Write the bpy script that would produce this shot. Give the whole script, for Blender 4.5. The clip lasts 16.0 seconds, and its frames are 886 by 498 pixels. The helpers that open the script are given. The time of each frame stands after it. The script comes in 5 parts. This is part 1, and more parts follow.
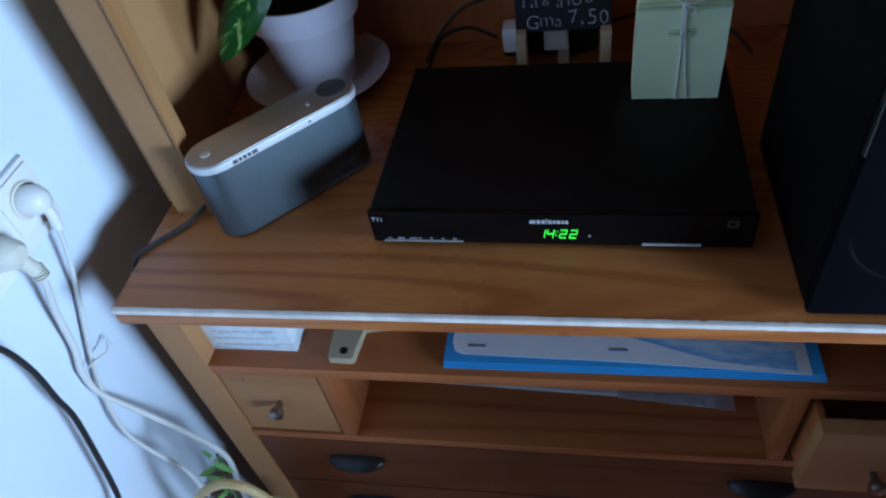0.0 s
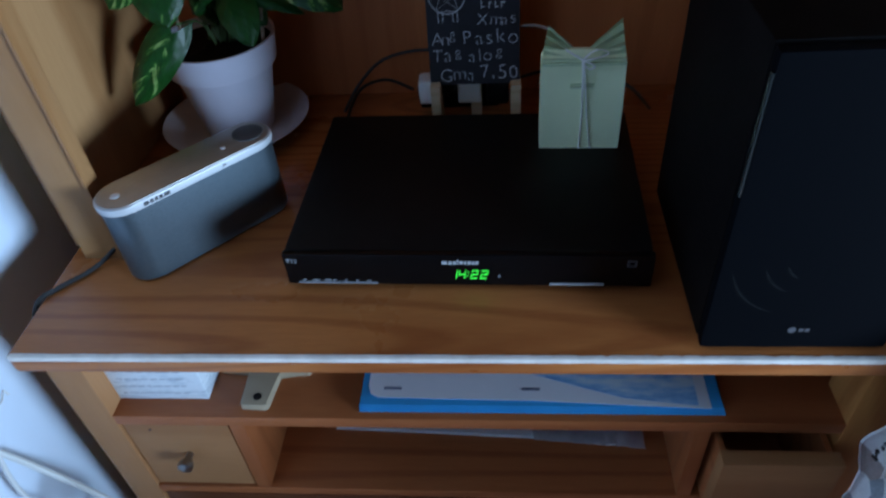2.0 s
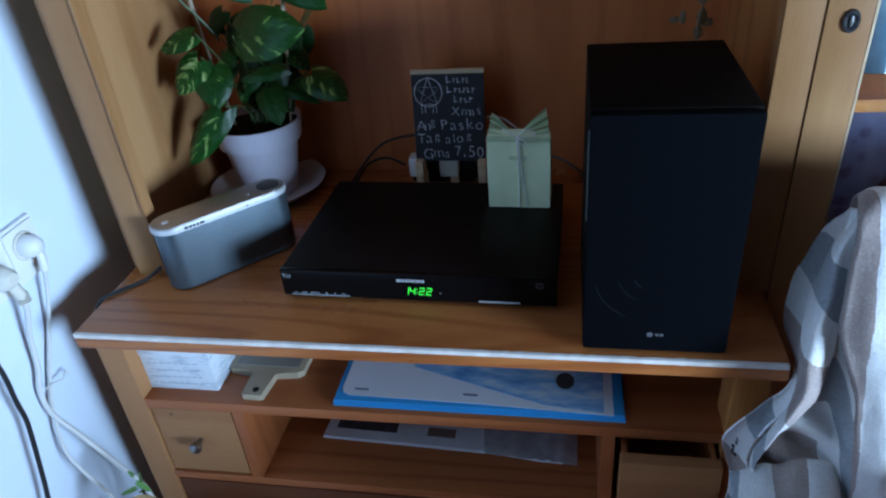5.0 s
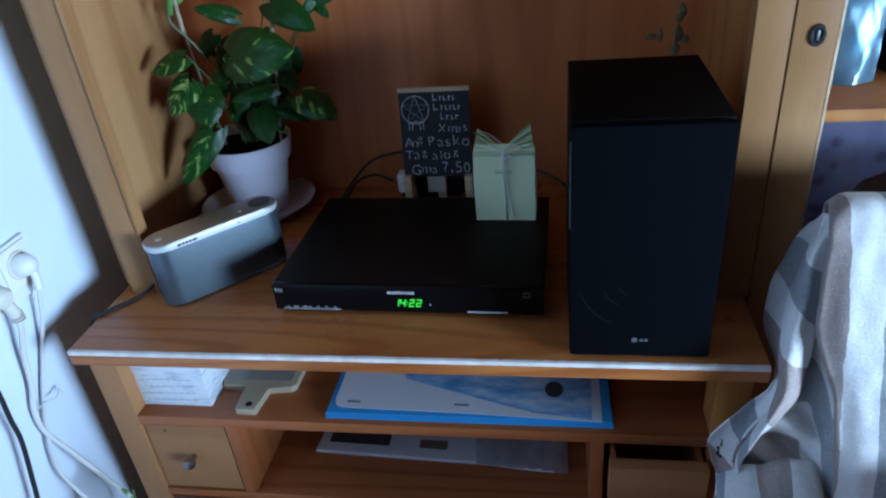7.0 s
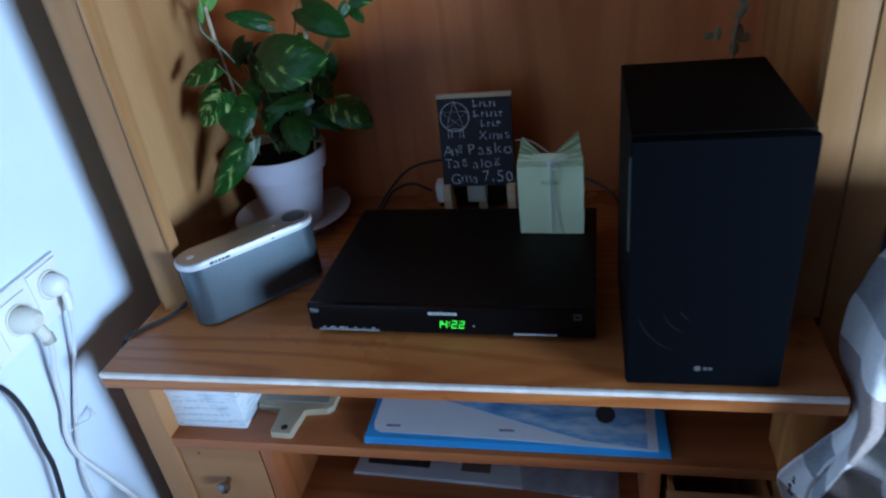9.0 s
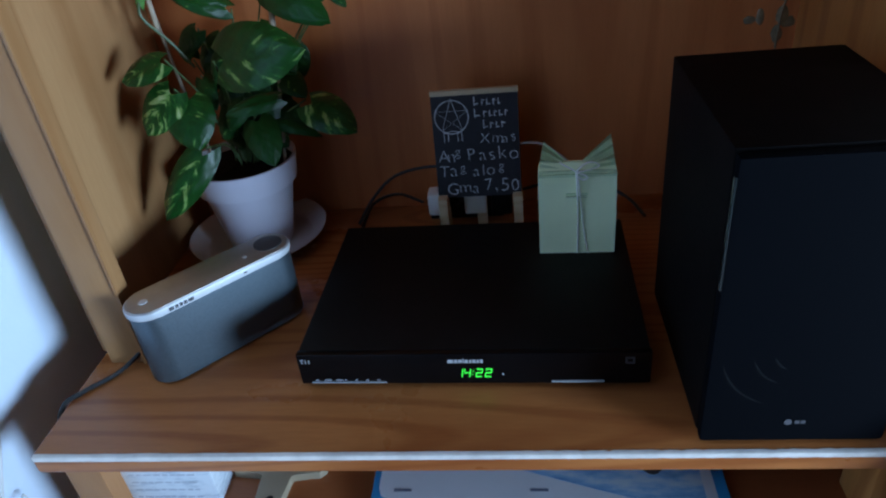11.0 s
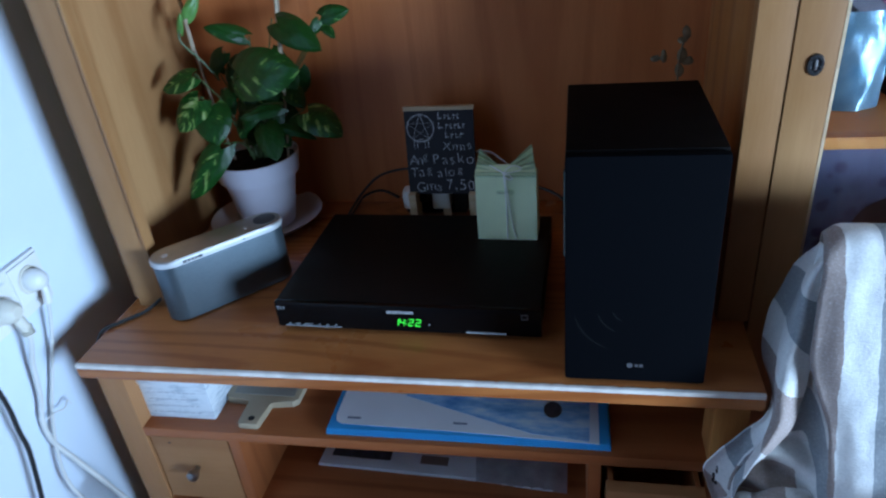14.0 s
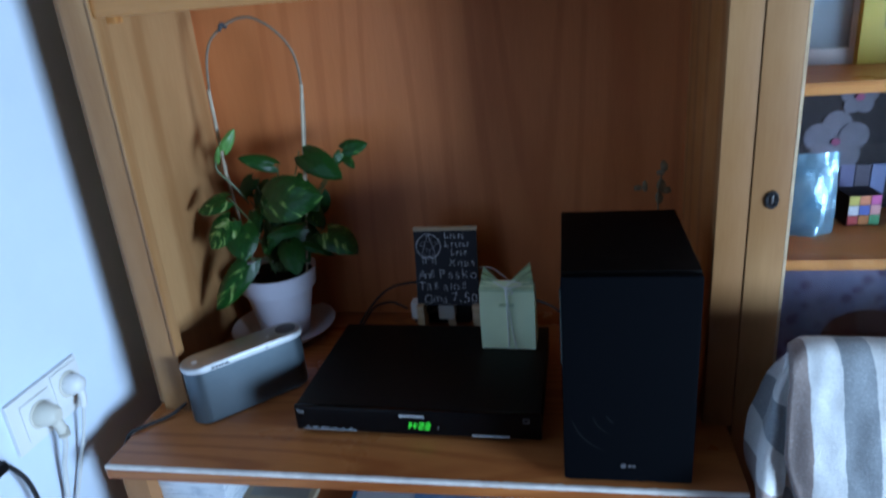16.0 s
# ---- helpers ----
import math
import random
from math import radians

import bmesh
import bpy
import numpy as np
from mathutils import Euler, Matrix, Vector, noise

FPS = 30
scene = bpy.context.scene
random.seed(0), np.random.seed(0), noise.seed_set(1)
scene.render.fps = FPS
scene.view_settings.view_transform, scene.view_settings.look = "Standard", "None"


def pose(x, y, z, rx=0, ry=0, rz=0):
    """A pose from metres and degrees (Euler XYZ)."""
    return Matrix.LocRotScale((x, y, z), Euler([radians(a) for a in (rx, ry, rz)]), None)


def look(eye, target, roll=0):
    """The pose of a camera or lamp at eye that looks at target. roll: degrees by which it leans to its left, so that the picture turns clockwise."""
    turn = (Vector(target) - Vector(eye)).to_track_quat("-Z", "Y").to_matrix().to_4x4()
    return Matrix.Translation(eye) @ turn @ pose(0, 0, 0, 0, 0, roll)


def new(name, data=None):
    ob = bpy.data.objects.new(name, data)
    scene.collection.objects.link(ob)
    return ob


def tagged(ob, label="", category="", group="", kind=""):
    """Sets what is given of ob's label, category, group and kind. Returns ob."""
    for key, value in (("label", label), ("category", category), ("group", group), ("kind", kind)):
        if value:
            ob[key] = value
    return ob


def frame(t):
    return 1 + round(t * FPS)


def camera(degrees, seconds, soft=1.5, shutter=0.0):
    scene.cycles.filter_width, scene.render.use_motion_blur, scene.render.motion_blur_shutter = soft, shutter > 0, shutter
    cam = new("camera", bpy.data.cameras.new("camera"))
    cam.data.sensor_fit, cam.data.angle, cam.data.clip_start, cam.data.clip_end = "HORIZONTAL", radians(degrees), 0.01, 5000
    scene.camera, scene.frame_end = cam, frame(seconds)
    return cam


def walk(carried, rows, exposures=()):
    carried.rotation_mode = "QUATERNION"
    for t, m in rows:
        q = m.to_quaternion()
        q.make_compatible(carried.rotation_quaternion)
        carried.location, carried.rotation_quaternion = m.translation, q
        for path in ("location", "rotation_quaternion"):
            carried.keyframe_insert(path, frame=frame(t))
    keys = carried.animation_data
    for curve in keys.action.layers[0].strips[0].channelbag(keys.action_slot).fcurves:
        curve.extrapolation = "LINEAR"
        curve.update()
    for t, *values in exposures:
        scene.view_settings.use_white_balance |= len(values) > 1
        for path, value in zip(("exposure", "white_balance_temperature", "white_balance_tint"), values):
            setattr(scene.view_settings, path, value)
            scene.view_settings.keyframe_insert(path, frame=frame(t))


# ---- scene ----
import functools
cam = camera(65.4, 16.0, 2.2, 0.4)
PATH = [
    (0, (0.518, -0.422, 1.303), (0.135, 0.921, -0.129), -11.3),
    (0.5, (0.505, -0.443, 1.298), (0.194, 0.929, -0.123), -7.7),
    (1, (0.505, -0.448, 1.289), (0.183, 0.904, -0.149), -7.1),
    (1.5, (0.517, -0.45, 1.29), (0.253, 0.955, -0.109), -5.9),
    (2, (0.537, -0.442, 1.3), (0.357, 1.034, -0.037), -5.3),
    (2.5, (0.568, -0.421, 1.303), (0.407, 1.134, 0.056), -4.4),
    (3, (0.589, -0.452, 1.312), (0.435, 1.166, 0.146), -5.6),
    (3.5, (0.618, -0.525, 1.335), (0.405, 1.132, 0.234), -4.8),
    (4, (0.685, -0.619, 1.314), (0.387, 1.033, 0.227), -4.1),
    (4.2, (0.701, -0.636, 1.327), (0.35, 0.999, 0.231), -5.6),
    (6.3, (0.707, -0.709, 1.347), (0.358, 0.998, 0.365), -4.9),
    (6.5, (0.713, -0.706, 1.344), (0.379, 0.993, 0.344), -4.8),
    (7, (0.709, -0.705, 1.344), (0.387, 0.99, 0.332), -5.7),
    (7.5, (0.711, -0.707, 1.347), (0.371, 0.974, 0.319), -5.5),
    (8, (0.717, -0.701, 1.35), (0.358, 0.988, 0.341), -6.1),
    (8.5, (0.716, -0.681, 1.347), (0.365, 1.002, 0.325), -7.3),
    (9, (0.684, -0.643, 1.344), (0.271, 1.03, 0.329), -7.6),
    (9.5, (0.618, -0.532, 1.322), (0.274, 1.122, 0.251), -6.4),
    (9.7, (0.602, -0.509, 1.307), (0.315, 1.192, 0.295), -6.9),
    (11.8, (0.555, -0.485, 1.334), (0.383, 1.177, 0.235), -5.2),
    (12, (0.557, -0.488, 1.341), (0.405, 1.179, 0.247), -4.8),
    (12.5, (0.572, -0.505, 1.352), (0.416, 1.209, 0.333), -5.8),
    (13, (0.593, -0.519, 1.349), (0.466, 1.185, 0.309), -6.2),
    (13.5, (0.657, -0.602, 1.353), (0.393, 1.145, 0.415), -6.9),
    (14, (0.738, -0.695, 1.369), (0.362, 0.995, 0.368), -5.9),
    (14.5, (0.734, -0.745, 1.383), (0.321, 0.972, 0.444), -5.8),
    (15, (0.732, -0.764, 1.38), (0.377, 0.968, 0.444), -5.1),
    (15.5, (0.73, -0.775, 1.391), (0.374, 0.987, 0.514), -4.9),
    (16, (0.738, -0.793, 1.428), (0.378, 1.036, 0.703), -5.0),
]
walk(cam, [(t, look(eye, target, roll)) for t, eye, target, roll in PATH], [(0.0, -0.08), (1.0, -0.4), (2.0, -0.1), (3.0, 0.15), (4.0, 0.05), (9.0, 0.1), (9.7, 0.0), (12.0, -0.05), (13.0, 0.28), (13.5, -0.05), (14.0, 0.02), (15.5, -0.05), (16.0, -0.14)])

# ---- light ----
world = bpy.data.worlds.new("world")
scene.world = world
world.use_nodes = True
sky = world.node_tree.nodes.new("ShaderNodeTexSky")
sky.sky_type, sky.sun_disc = "NISHITA", False
sky.sun_elevation, sky.sun_rotation = radians(40), radians(200)
world.node_tree.links.new(sky.outputs[0], world.node_tree.nodes["Background"].inputs[0])
world.node_tree.nodes["Background"].inputs[1].default_value = 0.1

# daylight through the balcony door
lamp = bpy.data.lights.new("daylight", "AREA")
lamp.shape, lamp.size, lamp.size_y = "RECTANGLE", 1.08, 0.75
lamp.energy, lamp.color, lamp.spread = 52.0, (0.455, 0.69, 1.0), radians(88)
day = new("daylight", lamp)
day.matrix_world = look((3.17, -1.46, 0.98), (0.0, 0.2, 1.0))


# ---- materials ----
def material(name):
    m = bpy.data.materials.new(name)
    m.use_nodes = True
    n, l = m.node_tree.nodes, m.node_tree.links
    return m, n, l, n["Principled BSDF"]


def coords(n, l, scale=(1, 1, 1), turn=(0, 0, 0), uv=False):
    tc, mp = n.new("ShaderNodeTexCoord"), n.new("ShaderNodeMapping")
    mp.inputs["Scale"].default_value, mp.inputs["Rotation"].default_value = scale, turn
    l.new(tc.outputs["UV" if uv else "Object"], mp.inputs[0])
    return mp.outputs[0]


def noise_of(n, l, vec, scale, detail=4.0, rough=0.55):
    t = n.new("ShaderNodeTexNoise")
    t.inputs["Scale"].default_value, t.inputs["Detail"].default_value, t.inputs["Roughness"].default_value = scale, detail, rough
    l.new(vec, t.inputs["Vector"])
    return t.outputs[0]


def ramp(n, l, fac, stops):
    r = n.new("ShaderNodeValToRGB")
    e = r.color_ramp.elements
    while len(e) < len(stops):
        e.new(0.5)
    for el, (p, c) in zip(e, stops):
        el.position, el.color = p, (*c, 1)
    l.new(fac, r.inputs[0])
    return r.outputs[0]


def mix(n, l, fac, a, b, kind="MIX"):
    m = n.new("ShaderNodeMix")
    m.data_type, m.blend_type = "RGBA", kind
    for value, slot in ((fac, 0), (a, 6), (b, 7)):
        if isinstance(value, (int, float)):
            m.inputs[slot].default_value = value
        elif isinstance(value, tuple):
            m.inputs[slot].default_value = (*value, 1)
        else:
            l.new(value, m.inputs[slot])
    return m.outputs[2]


def bump(n, l, p, height, strength, distance=0.002):
    b = n.new("ShaderNodeBump")
    b.inputs["Strength"].default_value, b.inputs["Distance"].default_value = strength, distance
    l.new(height, b.inputs["Height"])
    l.new(b.outputs[0], p.inputs["Normal"])


def wood(name, axis, light, dark, rough=0.34, rings=26.0, spread=2.8, along=0.09, clear=0.42, blotch=0.55):
    """Varnished pine: arched growth rings, streaks along an axis, darker stains, worn varnish."""
    m, n, l, p = material(name)
    stretch = [1.0, 1.0, 1.0]
    stretch["xyz".index(axis)] = along
    v = coords(n, l, tuple(stretch))
    field = noise_of(n, l, v, spread, 1.5, 0.4)
    ring = n.new("ShaderNodeMath")
    ring.operation, ring.inputs[1].default_value = "MULTIPLY", rings * 6.283
    l.new(field, ring.inputs[0])
    wave = n.new("ShaderNodeMath")
    wave.operation = "SINE"
    l.new(ring.outputs[0], wave.inputs[0])
    streak = noise_of(n, l, v, 38.0, 4.0, 0.6)
    fine = noise_of(n, l, v, 260.0, 5.0, 0.7)
    stain = noise_of(n, l, coords(n, l, tuple(0.35 if a == along else 1.0 for a in stretch)), 6.0, 3.0)
    mid = tuple((a + b) / 2 for a, b in zip(light, dark))
    c = ramp(n, l, wave.outputs[0], [(0.0, light), (0.35, light), (0.9, dark)])
    c = mix(n, l, clear, c, ramp(n, l, streak, [(0.32, mid), (0.68, light)]))
    c = mix(n, l, 0.22, c, ramp(n, l, fine, [(0.35, dark), (0.65, light)]))
    c = mix(n, l, ramp(n, l, stain, [(0.5, (0.0,) * 3), (0.68, (blotch,) * 3)]), c, dark)
    l.new(c, p.inputs["Base Color"])
    wear = noise_of(n, l, coords(n, l), 7.0, 5.0)
    l.new(ramp(n, l, wear, [(0.3, (rough - 0.07,) * 3), (0.7, (rough + 0.14,) * 3)]), p.inputs["Roughness"])
    p.inputs["Specular IOR Level"].default_value = 0.35
    bump(n, l, p, fine, 0.12, 0.0006)
    return m


def paint(name, colour, rough=0.5, metal=0.0, spread=0.12, scale=9.0, relief=0.0, grain=180.0, coat=0.0):
    """A plain surface with faint blotches and a fine relief."""
    m, n, l, p = material(name)
    v = coords(n, l)
    lo, hi = tuple(c * (1 - spread) for c in colour), tuple(min(1, c * (1 + spread)) for c in colour)
    l.new(ramp(n, l, noise_of(n, l, v, scale), [(0.3, lo), (0.7, hi)]), p.inputs["Base Color"])
    fine = noise_of(n, l, v, grain, 3.0)
    l.new(ramp(n, l, fine, [(0.3, (max(0.02, rough - 0.06),) * 3), (0.7, (rough + 0.06,) * 3)]), p.inputs["Roughness"])
    p.inputs["Metallic"].default_value, p.inputs["Coat Weight"].default_value = metal, coat
    if max(colour) < 0.01:
        p.inputs["Specular IOR Level"].default_value = 0.16
    if relief:
        bump(n, l, p, fine, relief, 0.001)
    return m


PINE_L, PINE_D = (0.54, 0.235, 0.07), (0.29, 0.092, 0.023)
RED_L, RED_D = (0.42, 0.132, 0.045), (0.24, 0.062, 0.019)
PALE_L, PALE_D = (0.44, 0.23, 0.098), (0.29, 0.125, 0.043)
DULL_L, DULL_D = (0.4, 0.185, 0.075), (0.28, 0.11, 0.04)
pine_x, pine_z = (wood("pine_" + a, a, PINE_L, PINE_D) for a in "xz")
top_wood = wood("pine_top", "x", (0.475, 0.166, 0.049), (0.245, 0.062, 0.0165), 0.28, 85.0, 2.3, 0.11, 0.45, 0.85)
# redder than the pale pine: the niche's warm shade is put into it
back_wood = wood("pine_back", "z", (0.6, 0.2, 0.067), (0.44, 0.124, 0.038), 0.42, 22.0, 2.6, 0.07, 0.5)
red_x, red_z = wood("aged_pine_x", "x", RED_L, RED_D, 0.36), wood("aged_pine_z", "z", RED_L, RED_D, 0.36)
# same pine as the carcass, with the shade near the floor in its colour
shaded_drawer_wood = wood("shaded_drawer_pine", "x", (0.14, 0.04, 0.0145), (0.092, 0.024, 0.0085), 0.42, 40.0, 2.2)
pale_z = wood("pale_pine", "z", PALE_L, PALE_D, 0.4, 14.0, 2.0)
dull_z = wood("dull_pine_z", "z", DULL_L, DULL_D, 0.5, 14.0, 2.0)
dull_x = wood("dull_pine_x", "x", DULL_L, DULL_D, 0.5, 16.0, 2.0)
bare_wood = wood("bare_wood", "x", (0.62, 0.48, 0.31), (0.5, 0.35, 0.2), 0.6)
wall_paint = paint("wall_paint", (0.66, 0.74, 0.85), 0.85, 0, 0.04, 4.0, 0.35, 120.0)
# unseen room surfaces, dark and reddish to dim and warm the bounced light
unseen_wall_paint = paint("unseen_wall_paint", (0.13, 0.055, 0.034), 0.9, 0, 0.05)
unseen_ceiling_paint = paint("unseen_ceiling_paint", (0.26, 0.17, 0.12), 0.9, 0, 0.03)
warm_bounce_floor = paint("warm_bounce_floor", (0.3, 0.088, 0.045), 0.45, 0, 0.2)
white_plastic = paint("white_plastic", (0.76, 0.76, 0.75), 0.42, 0, 0.03)
cream_plastic = paint("cream_plastic", (0.66, 0.63, 0.55), 0.45, 0, 0.04)
pot_plastic = paint("pot_plastic", (0.65, 0.63, 0.73), 0.45, 0, 0.04, 14.0, 0.1)
saucer_plastic = paint("saucer_plastic", (0.62, 0.57, 0.58), 0.4, 0, 0.1, 20.0)
edge_paint = paint("worn_white_edge", (0.68, 0.63, 0.58), 0.5, 0, 0.2, 30.0, 0.15, 200.0)
black_plastic = paint("black_plastic", (0.004, 0.0038, 0.004), 0.5, 0, 0.3, 30.0, 0.1, 400.0)
black_gloss = paint("black_gloss", (0.003, 0.003, 0.0035), 0.2, 0, 0.2)
black_lacquer = paint("black_lacquer", (0.0046, 0.0038, 0.0038), 0.65, 0, 0.3, 40.0, 0.12, 500.0)
black_lacquer.node_tree.nodes["Principled BSDF"].inputs["Specular IOR Level"].default_value = 0.06
grey_mark = paint("grey_mark", (0.4, 0.4, 0.42), 0.5, 0.0, 0.05)
badge_grey = paint("badge_grey", (0.09, 0.09, 0.1), 0.5, 0.0, 0.05)
dim_mark = paint("dim_mark", (0.07, 0.075, 0.085), 0.35, 0.3, 0.05)
silver = paint("brushed_silver", (0.42, 0.41, 0.39), 0.38, 0.85, 0.06, 60.0, 0.15, 500.0)
bright_rim = paint("bright_rim", (0.62, 0.63, 0.65), 0.42, 0.35, 0.03)
steel = paint("steel", (0.27, 0.26, 0.26), 0.32, 1.0, 0.1)
iron = paint("black_iron", (0.018, 0.017, 0.018), 0.4, 0.5, 0.3)
brass_dark = paint("dark_metal", (0.07, 0.07, 0.075), 0.3, 0.8, 0.2)
soil = paint("soil", (0.009, 0.0065, 0.005), 0.95, 0, 0.6, 60.0, 1.0, 220.0)
cane = paint("cane", (0.44, 0.36, 0.26), 0.55, 0, 0.2, 50.0)
# brown-grey hoop cane, darker than the stakes with its shade put in
hoop_cane = paint("shaded_cane", (0.21, 0.155, 0.105), 0.6, 0, 0.25, 50.0)
stem_green = paint("stem_green", (0.06, 0.105, 0.035), 0.5, 0, 0.3, 40.0)
green_paper = paint("green_paper", (0.8, 0.86, 0.54), 0.7, 0, 0.05, 14.0, 0.3, 260.0)
crease_paper = paint("green_paper_fold", (0.58, 0.69, 0.41), 0.7, 0, 0.1, 60.0, 0.4, 260.0)
string = paint("white_string", (0.9, 0.88, 0.83), 0.8, 0, 0.06, 90.0, 0.6, 700.0)
slate = paint("chalkboard", (0.013, 0.013, 0.019), 0.7, 0, 0.5, 18.0, 0.2, 300.0)
chalk = paint("chalk", (0.6, 0.6, 0.62), 0.95, 0, 0.55, 330.0)
blue_card = paint("blue_card", (0.035, 0.33, 0.68), 0.35, 0, 0.06)
white_card = paint("white_card", (0.72, 0.74, 0.8), 0.4, 0, 0.04)
paper = paint("paper", (0.62, 0.62, 0.63), 0.5, 0, 0.08)
dark_print = paint("dark_print", (0.05, 0.045, 0.05), 0.45, 0, 0.5, 60.0)
white_cable = paint("white_cable", (0.62, 0.62, 0.6), 0.5, 0, 0.05)
# white lead behind the bag, the dimness there put into its colour
dimmed_lead = paint("dimmed_lead", (0.3, 0.24, 0.2), 0.6, 0, 0.08)
black_cable = paint("black_cable", (0.012, 0.012, 0.013), 0.45, 0, 0.1)
wicker = paint("wicker", (0.5, 0.34, 0.15), 0.55, 0, 0.25, 40.0, 0.4, 200.0)
bamboo_leaf = paint("fresh_leaf", (0.13, 0.3, 0.06), 0.4, 0, 0.35, 50.0)
# book and orchid colours are darkened to stand for the dimness behind glass
yellow_book = paint("dimmed_yellow_cover", (0.34, 0.25, 0.02), 0.5, 0, 0.1)
dimmed_orchid = paint("dimmed_orchid", (0.085, 0.08, 0.105), 0.7, 0, 0.12, 60.0)
orchid_heart = paint("orchid_heart", (0.18, 0.02, 0.08), 0.6)
dried_grey = paint("dried_grey", (0.19, 0.145, 0.085), 0.8, 0, 0.4, 70.0)
brown_shape = paint("brown_print", (0.1, 0.035, 0.025), 0.6, 0, 0.2)

m, n, l, p = material("grille_mesh")          # woven grille cloth with a fine diagonal weave
w = n.new("ShaderNodeTexChecker")
w.inputs["Scale"].default_value = 480.0
l.new(coords(n, l, turn=(0, radians(45), 0)), w.inputs["Vector"])
l.new(mix(n, l, w.outputs[1], (0.0015, 0.0019, 0.003), (0.0021, 0.0027, 0.0042)), p.inputs["Base Color"])
bump(n, l, p, w.outputs[1], 0.12, 0.0003)
p.inputs["Roughness"].default_value, p.inputs["Specular IOR Level"].default_value = 0.85, 0.04
grille = m
driver_mat = paint("driver_sheen", (0.0017, 0.0024, 0.0034), 0.95, 0, 0.3, 60.0)
for node in driver_mat.node_tree.nodes:
    if node.type == "BSDF_PRINCIPLED":
        node.inputs["Specular IOR Level"].default_value = 0.15
chamfer_mat = paint("gloss_chamfer", (0.022, 0.027, 0.027), 0.16, 0.0, 0.1)

m, n, l, p = material("speaker_cloth")
v = coords(n, l)
w = noise_of(n, l, v, 900.0, 2.0)
l.new(ramp(n, l, w, [(0.3, (0.085, 0.112, 0.132)), (0.7, (0.125, 0.158, 0.182))]), p.inputs["Base Color"])
p.inputs["Roughness"].default_value, p.inputs["Metallic"].default_value = 0.36, 0.7
bump(n, l, p, w, 0.3, 0.0005)
speaker_cloth = m

m, n, l, p = material("pothos_leaf")          # deep green with cream marbling along the veins
v = coords(n, l, uv=True)
info = n.new("ShaderNodeObjectInfo")
off = n.new("ShaderNodeVectorMath")
off.operation = "ADD"
sc = n.new("ShaderNodeVectorMath")
sc.operation, sc.inputs[3].default_value = "SCALE", 1.0
comb = n.new("ShaderNodeCombineXYZ")
mul = n.new("ShaderNodeMath")
mul.operation, mul.inputs[1].default_value = "MULTIPLY", 37.0
l.new(info.outputs["Random"], mul.inputs[0])
l.new(mul.outputs[0], comb.inputs[2])
l.new(v, off.inputs[0])
l.new(comb.outputs[0], off.inputs[1])
sep = n.new("ShaderNodeSeparateXYZ")
l.new(v, sep.inputs[0])


def calc(kind, a, b, c=None):
    q = n.new("ShaderNodeMath")
    q.operation = kind
    for value, slot in ((a, 0), (b, 1), (c, 2)):
        if isinstance(value, (int, float)):
            q.inputs[slot].default_value = value
        elif value is not None:
            l.new(value, q.inputs[slot])
    return q.outputs[0]


across = calc("SUBTRACT", sep.outputs[0], 0.5)
vein = calc("MULTIPLY_ADD", calc("ABSOLUTE", across, 0.0), -0.75, sep.outputs[1])
veins = n.new("ShaderNodeCombineXYZ")
l.new(calc("MULTIPLY", vein, 5.5), veins.inputs[0])
l.new(calc("MULTIPLY", across, 2.2), veins.inputs[1])
l.new(mul.outputs[0], veins.inputs[2])
marble = noise_of(n, l, veins.outputs[0], 1.0, 4.0, 0.6)
shift = n.new("ShaderNodeMath")
shift.operation, shift.inputs[1].default_value, shift.inputs[2].default_value = "MULTIPLY_ADD", 0.14, -0.16
l.new(info.outputs["Random"], shift.inputs[0])
more = n.new("ShaderNodeMath")
l.new(marble, more.inputs[0])
l.new(shift.outputs[0], more.inputs[1])
c = ramp(n, l, more.outputs[0], [(0.5, (0.007, 0.046, 0.007)), (0.57, (0.018, 0.095, 0.014)), (0.6, (0.2, 0.34, 0.08)), (0.72, (0.5, 0.58, 0.27))])
soft = noise_of(n, l, off.outputs[0], 9.0, 3.0)
c = mix(n, l, 0.3, c, ramp(n, l, soft, [(0.3, (0.004, 0.028, 0.005)), (0.7, (0.018, 0.09, 0.016))]))
l.new(c, p.inputs["Base Color"])
p.inputs["Roughness"].default_value, p.inputs["Specular IOR Level"].default_value = 0.36, 0.32
bump(n, l, p, mix(n, l, 0.14, soft, calc("SINE", calc("MULTIPLY", vein, 30.0), 0.0)), 0.35, 0.003)
leaf_mat = m
shift.name = "marbling"
pale_leaf = m.copy()
pale_leaf.name = "pothos_leaf_marbled"
pale_leaf.node_tree.nodes["marbling"].inputs[2].default_value = 0.0
flecked_leaf = m.copy()
flecked_leaf.name = "pothos_leaf_flecked"
flecked_leaf.node_tree.nodes["marbling"].inputs[2].default_value = -0.1
fresh_leaf = paint("pothos_leaf_young", (0.09, 0.22, 0.05), 0.42, 0, 0.35, 40.0)

m, n, l, p = material("blanket_weave")        # broad woven stripes of cream, taupe and grey-blue
v = coords(n, l, uv=True)
sep = n.new("ShaderNodeSeparateXYZ")
l.new(v, sep.inputs[0])
CREAM, TAUPE, SLATE, PALE = (0.8, 0.785, 0.77), (0.36, 0.285, 0.262), (0.31, 0.33, 0.35), (0.77, 0.755, 0.735)


def stripes(fac, stops):
    r = n.new("ShaderNodeValToRGB")
    r.color_ramp.interpolation = "CONSTANT"
    e = r.color_ramp.elements
    while len(e) < len(stops):
        e.new(0.5)
    for el, (p_, c_) in zip(e, stops):
        el.position, el.color = p_, (*c_, 1)
    l.new(fac, r.inputs[0])
    return r.outputs[0]


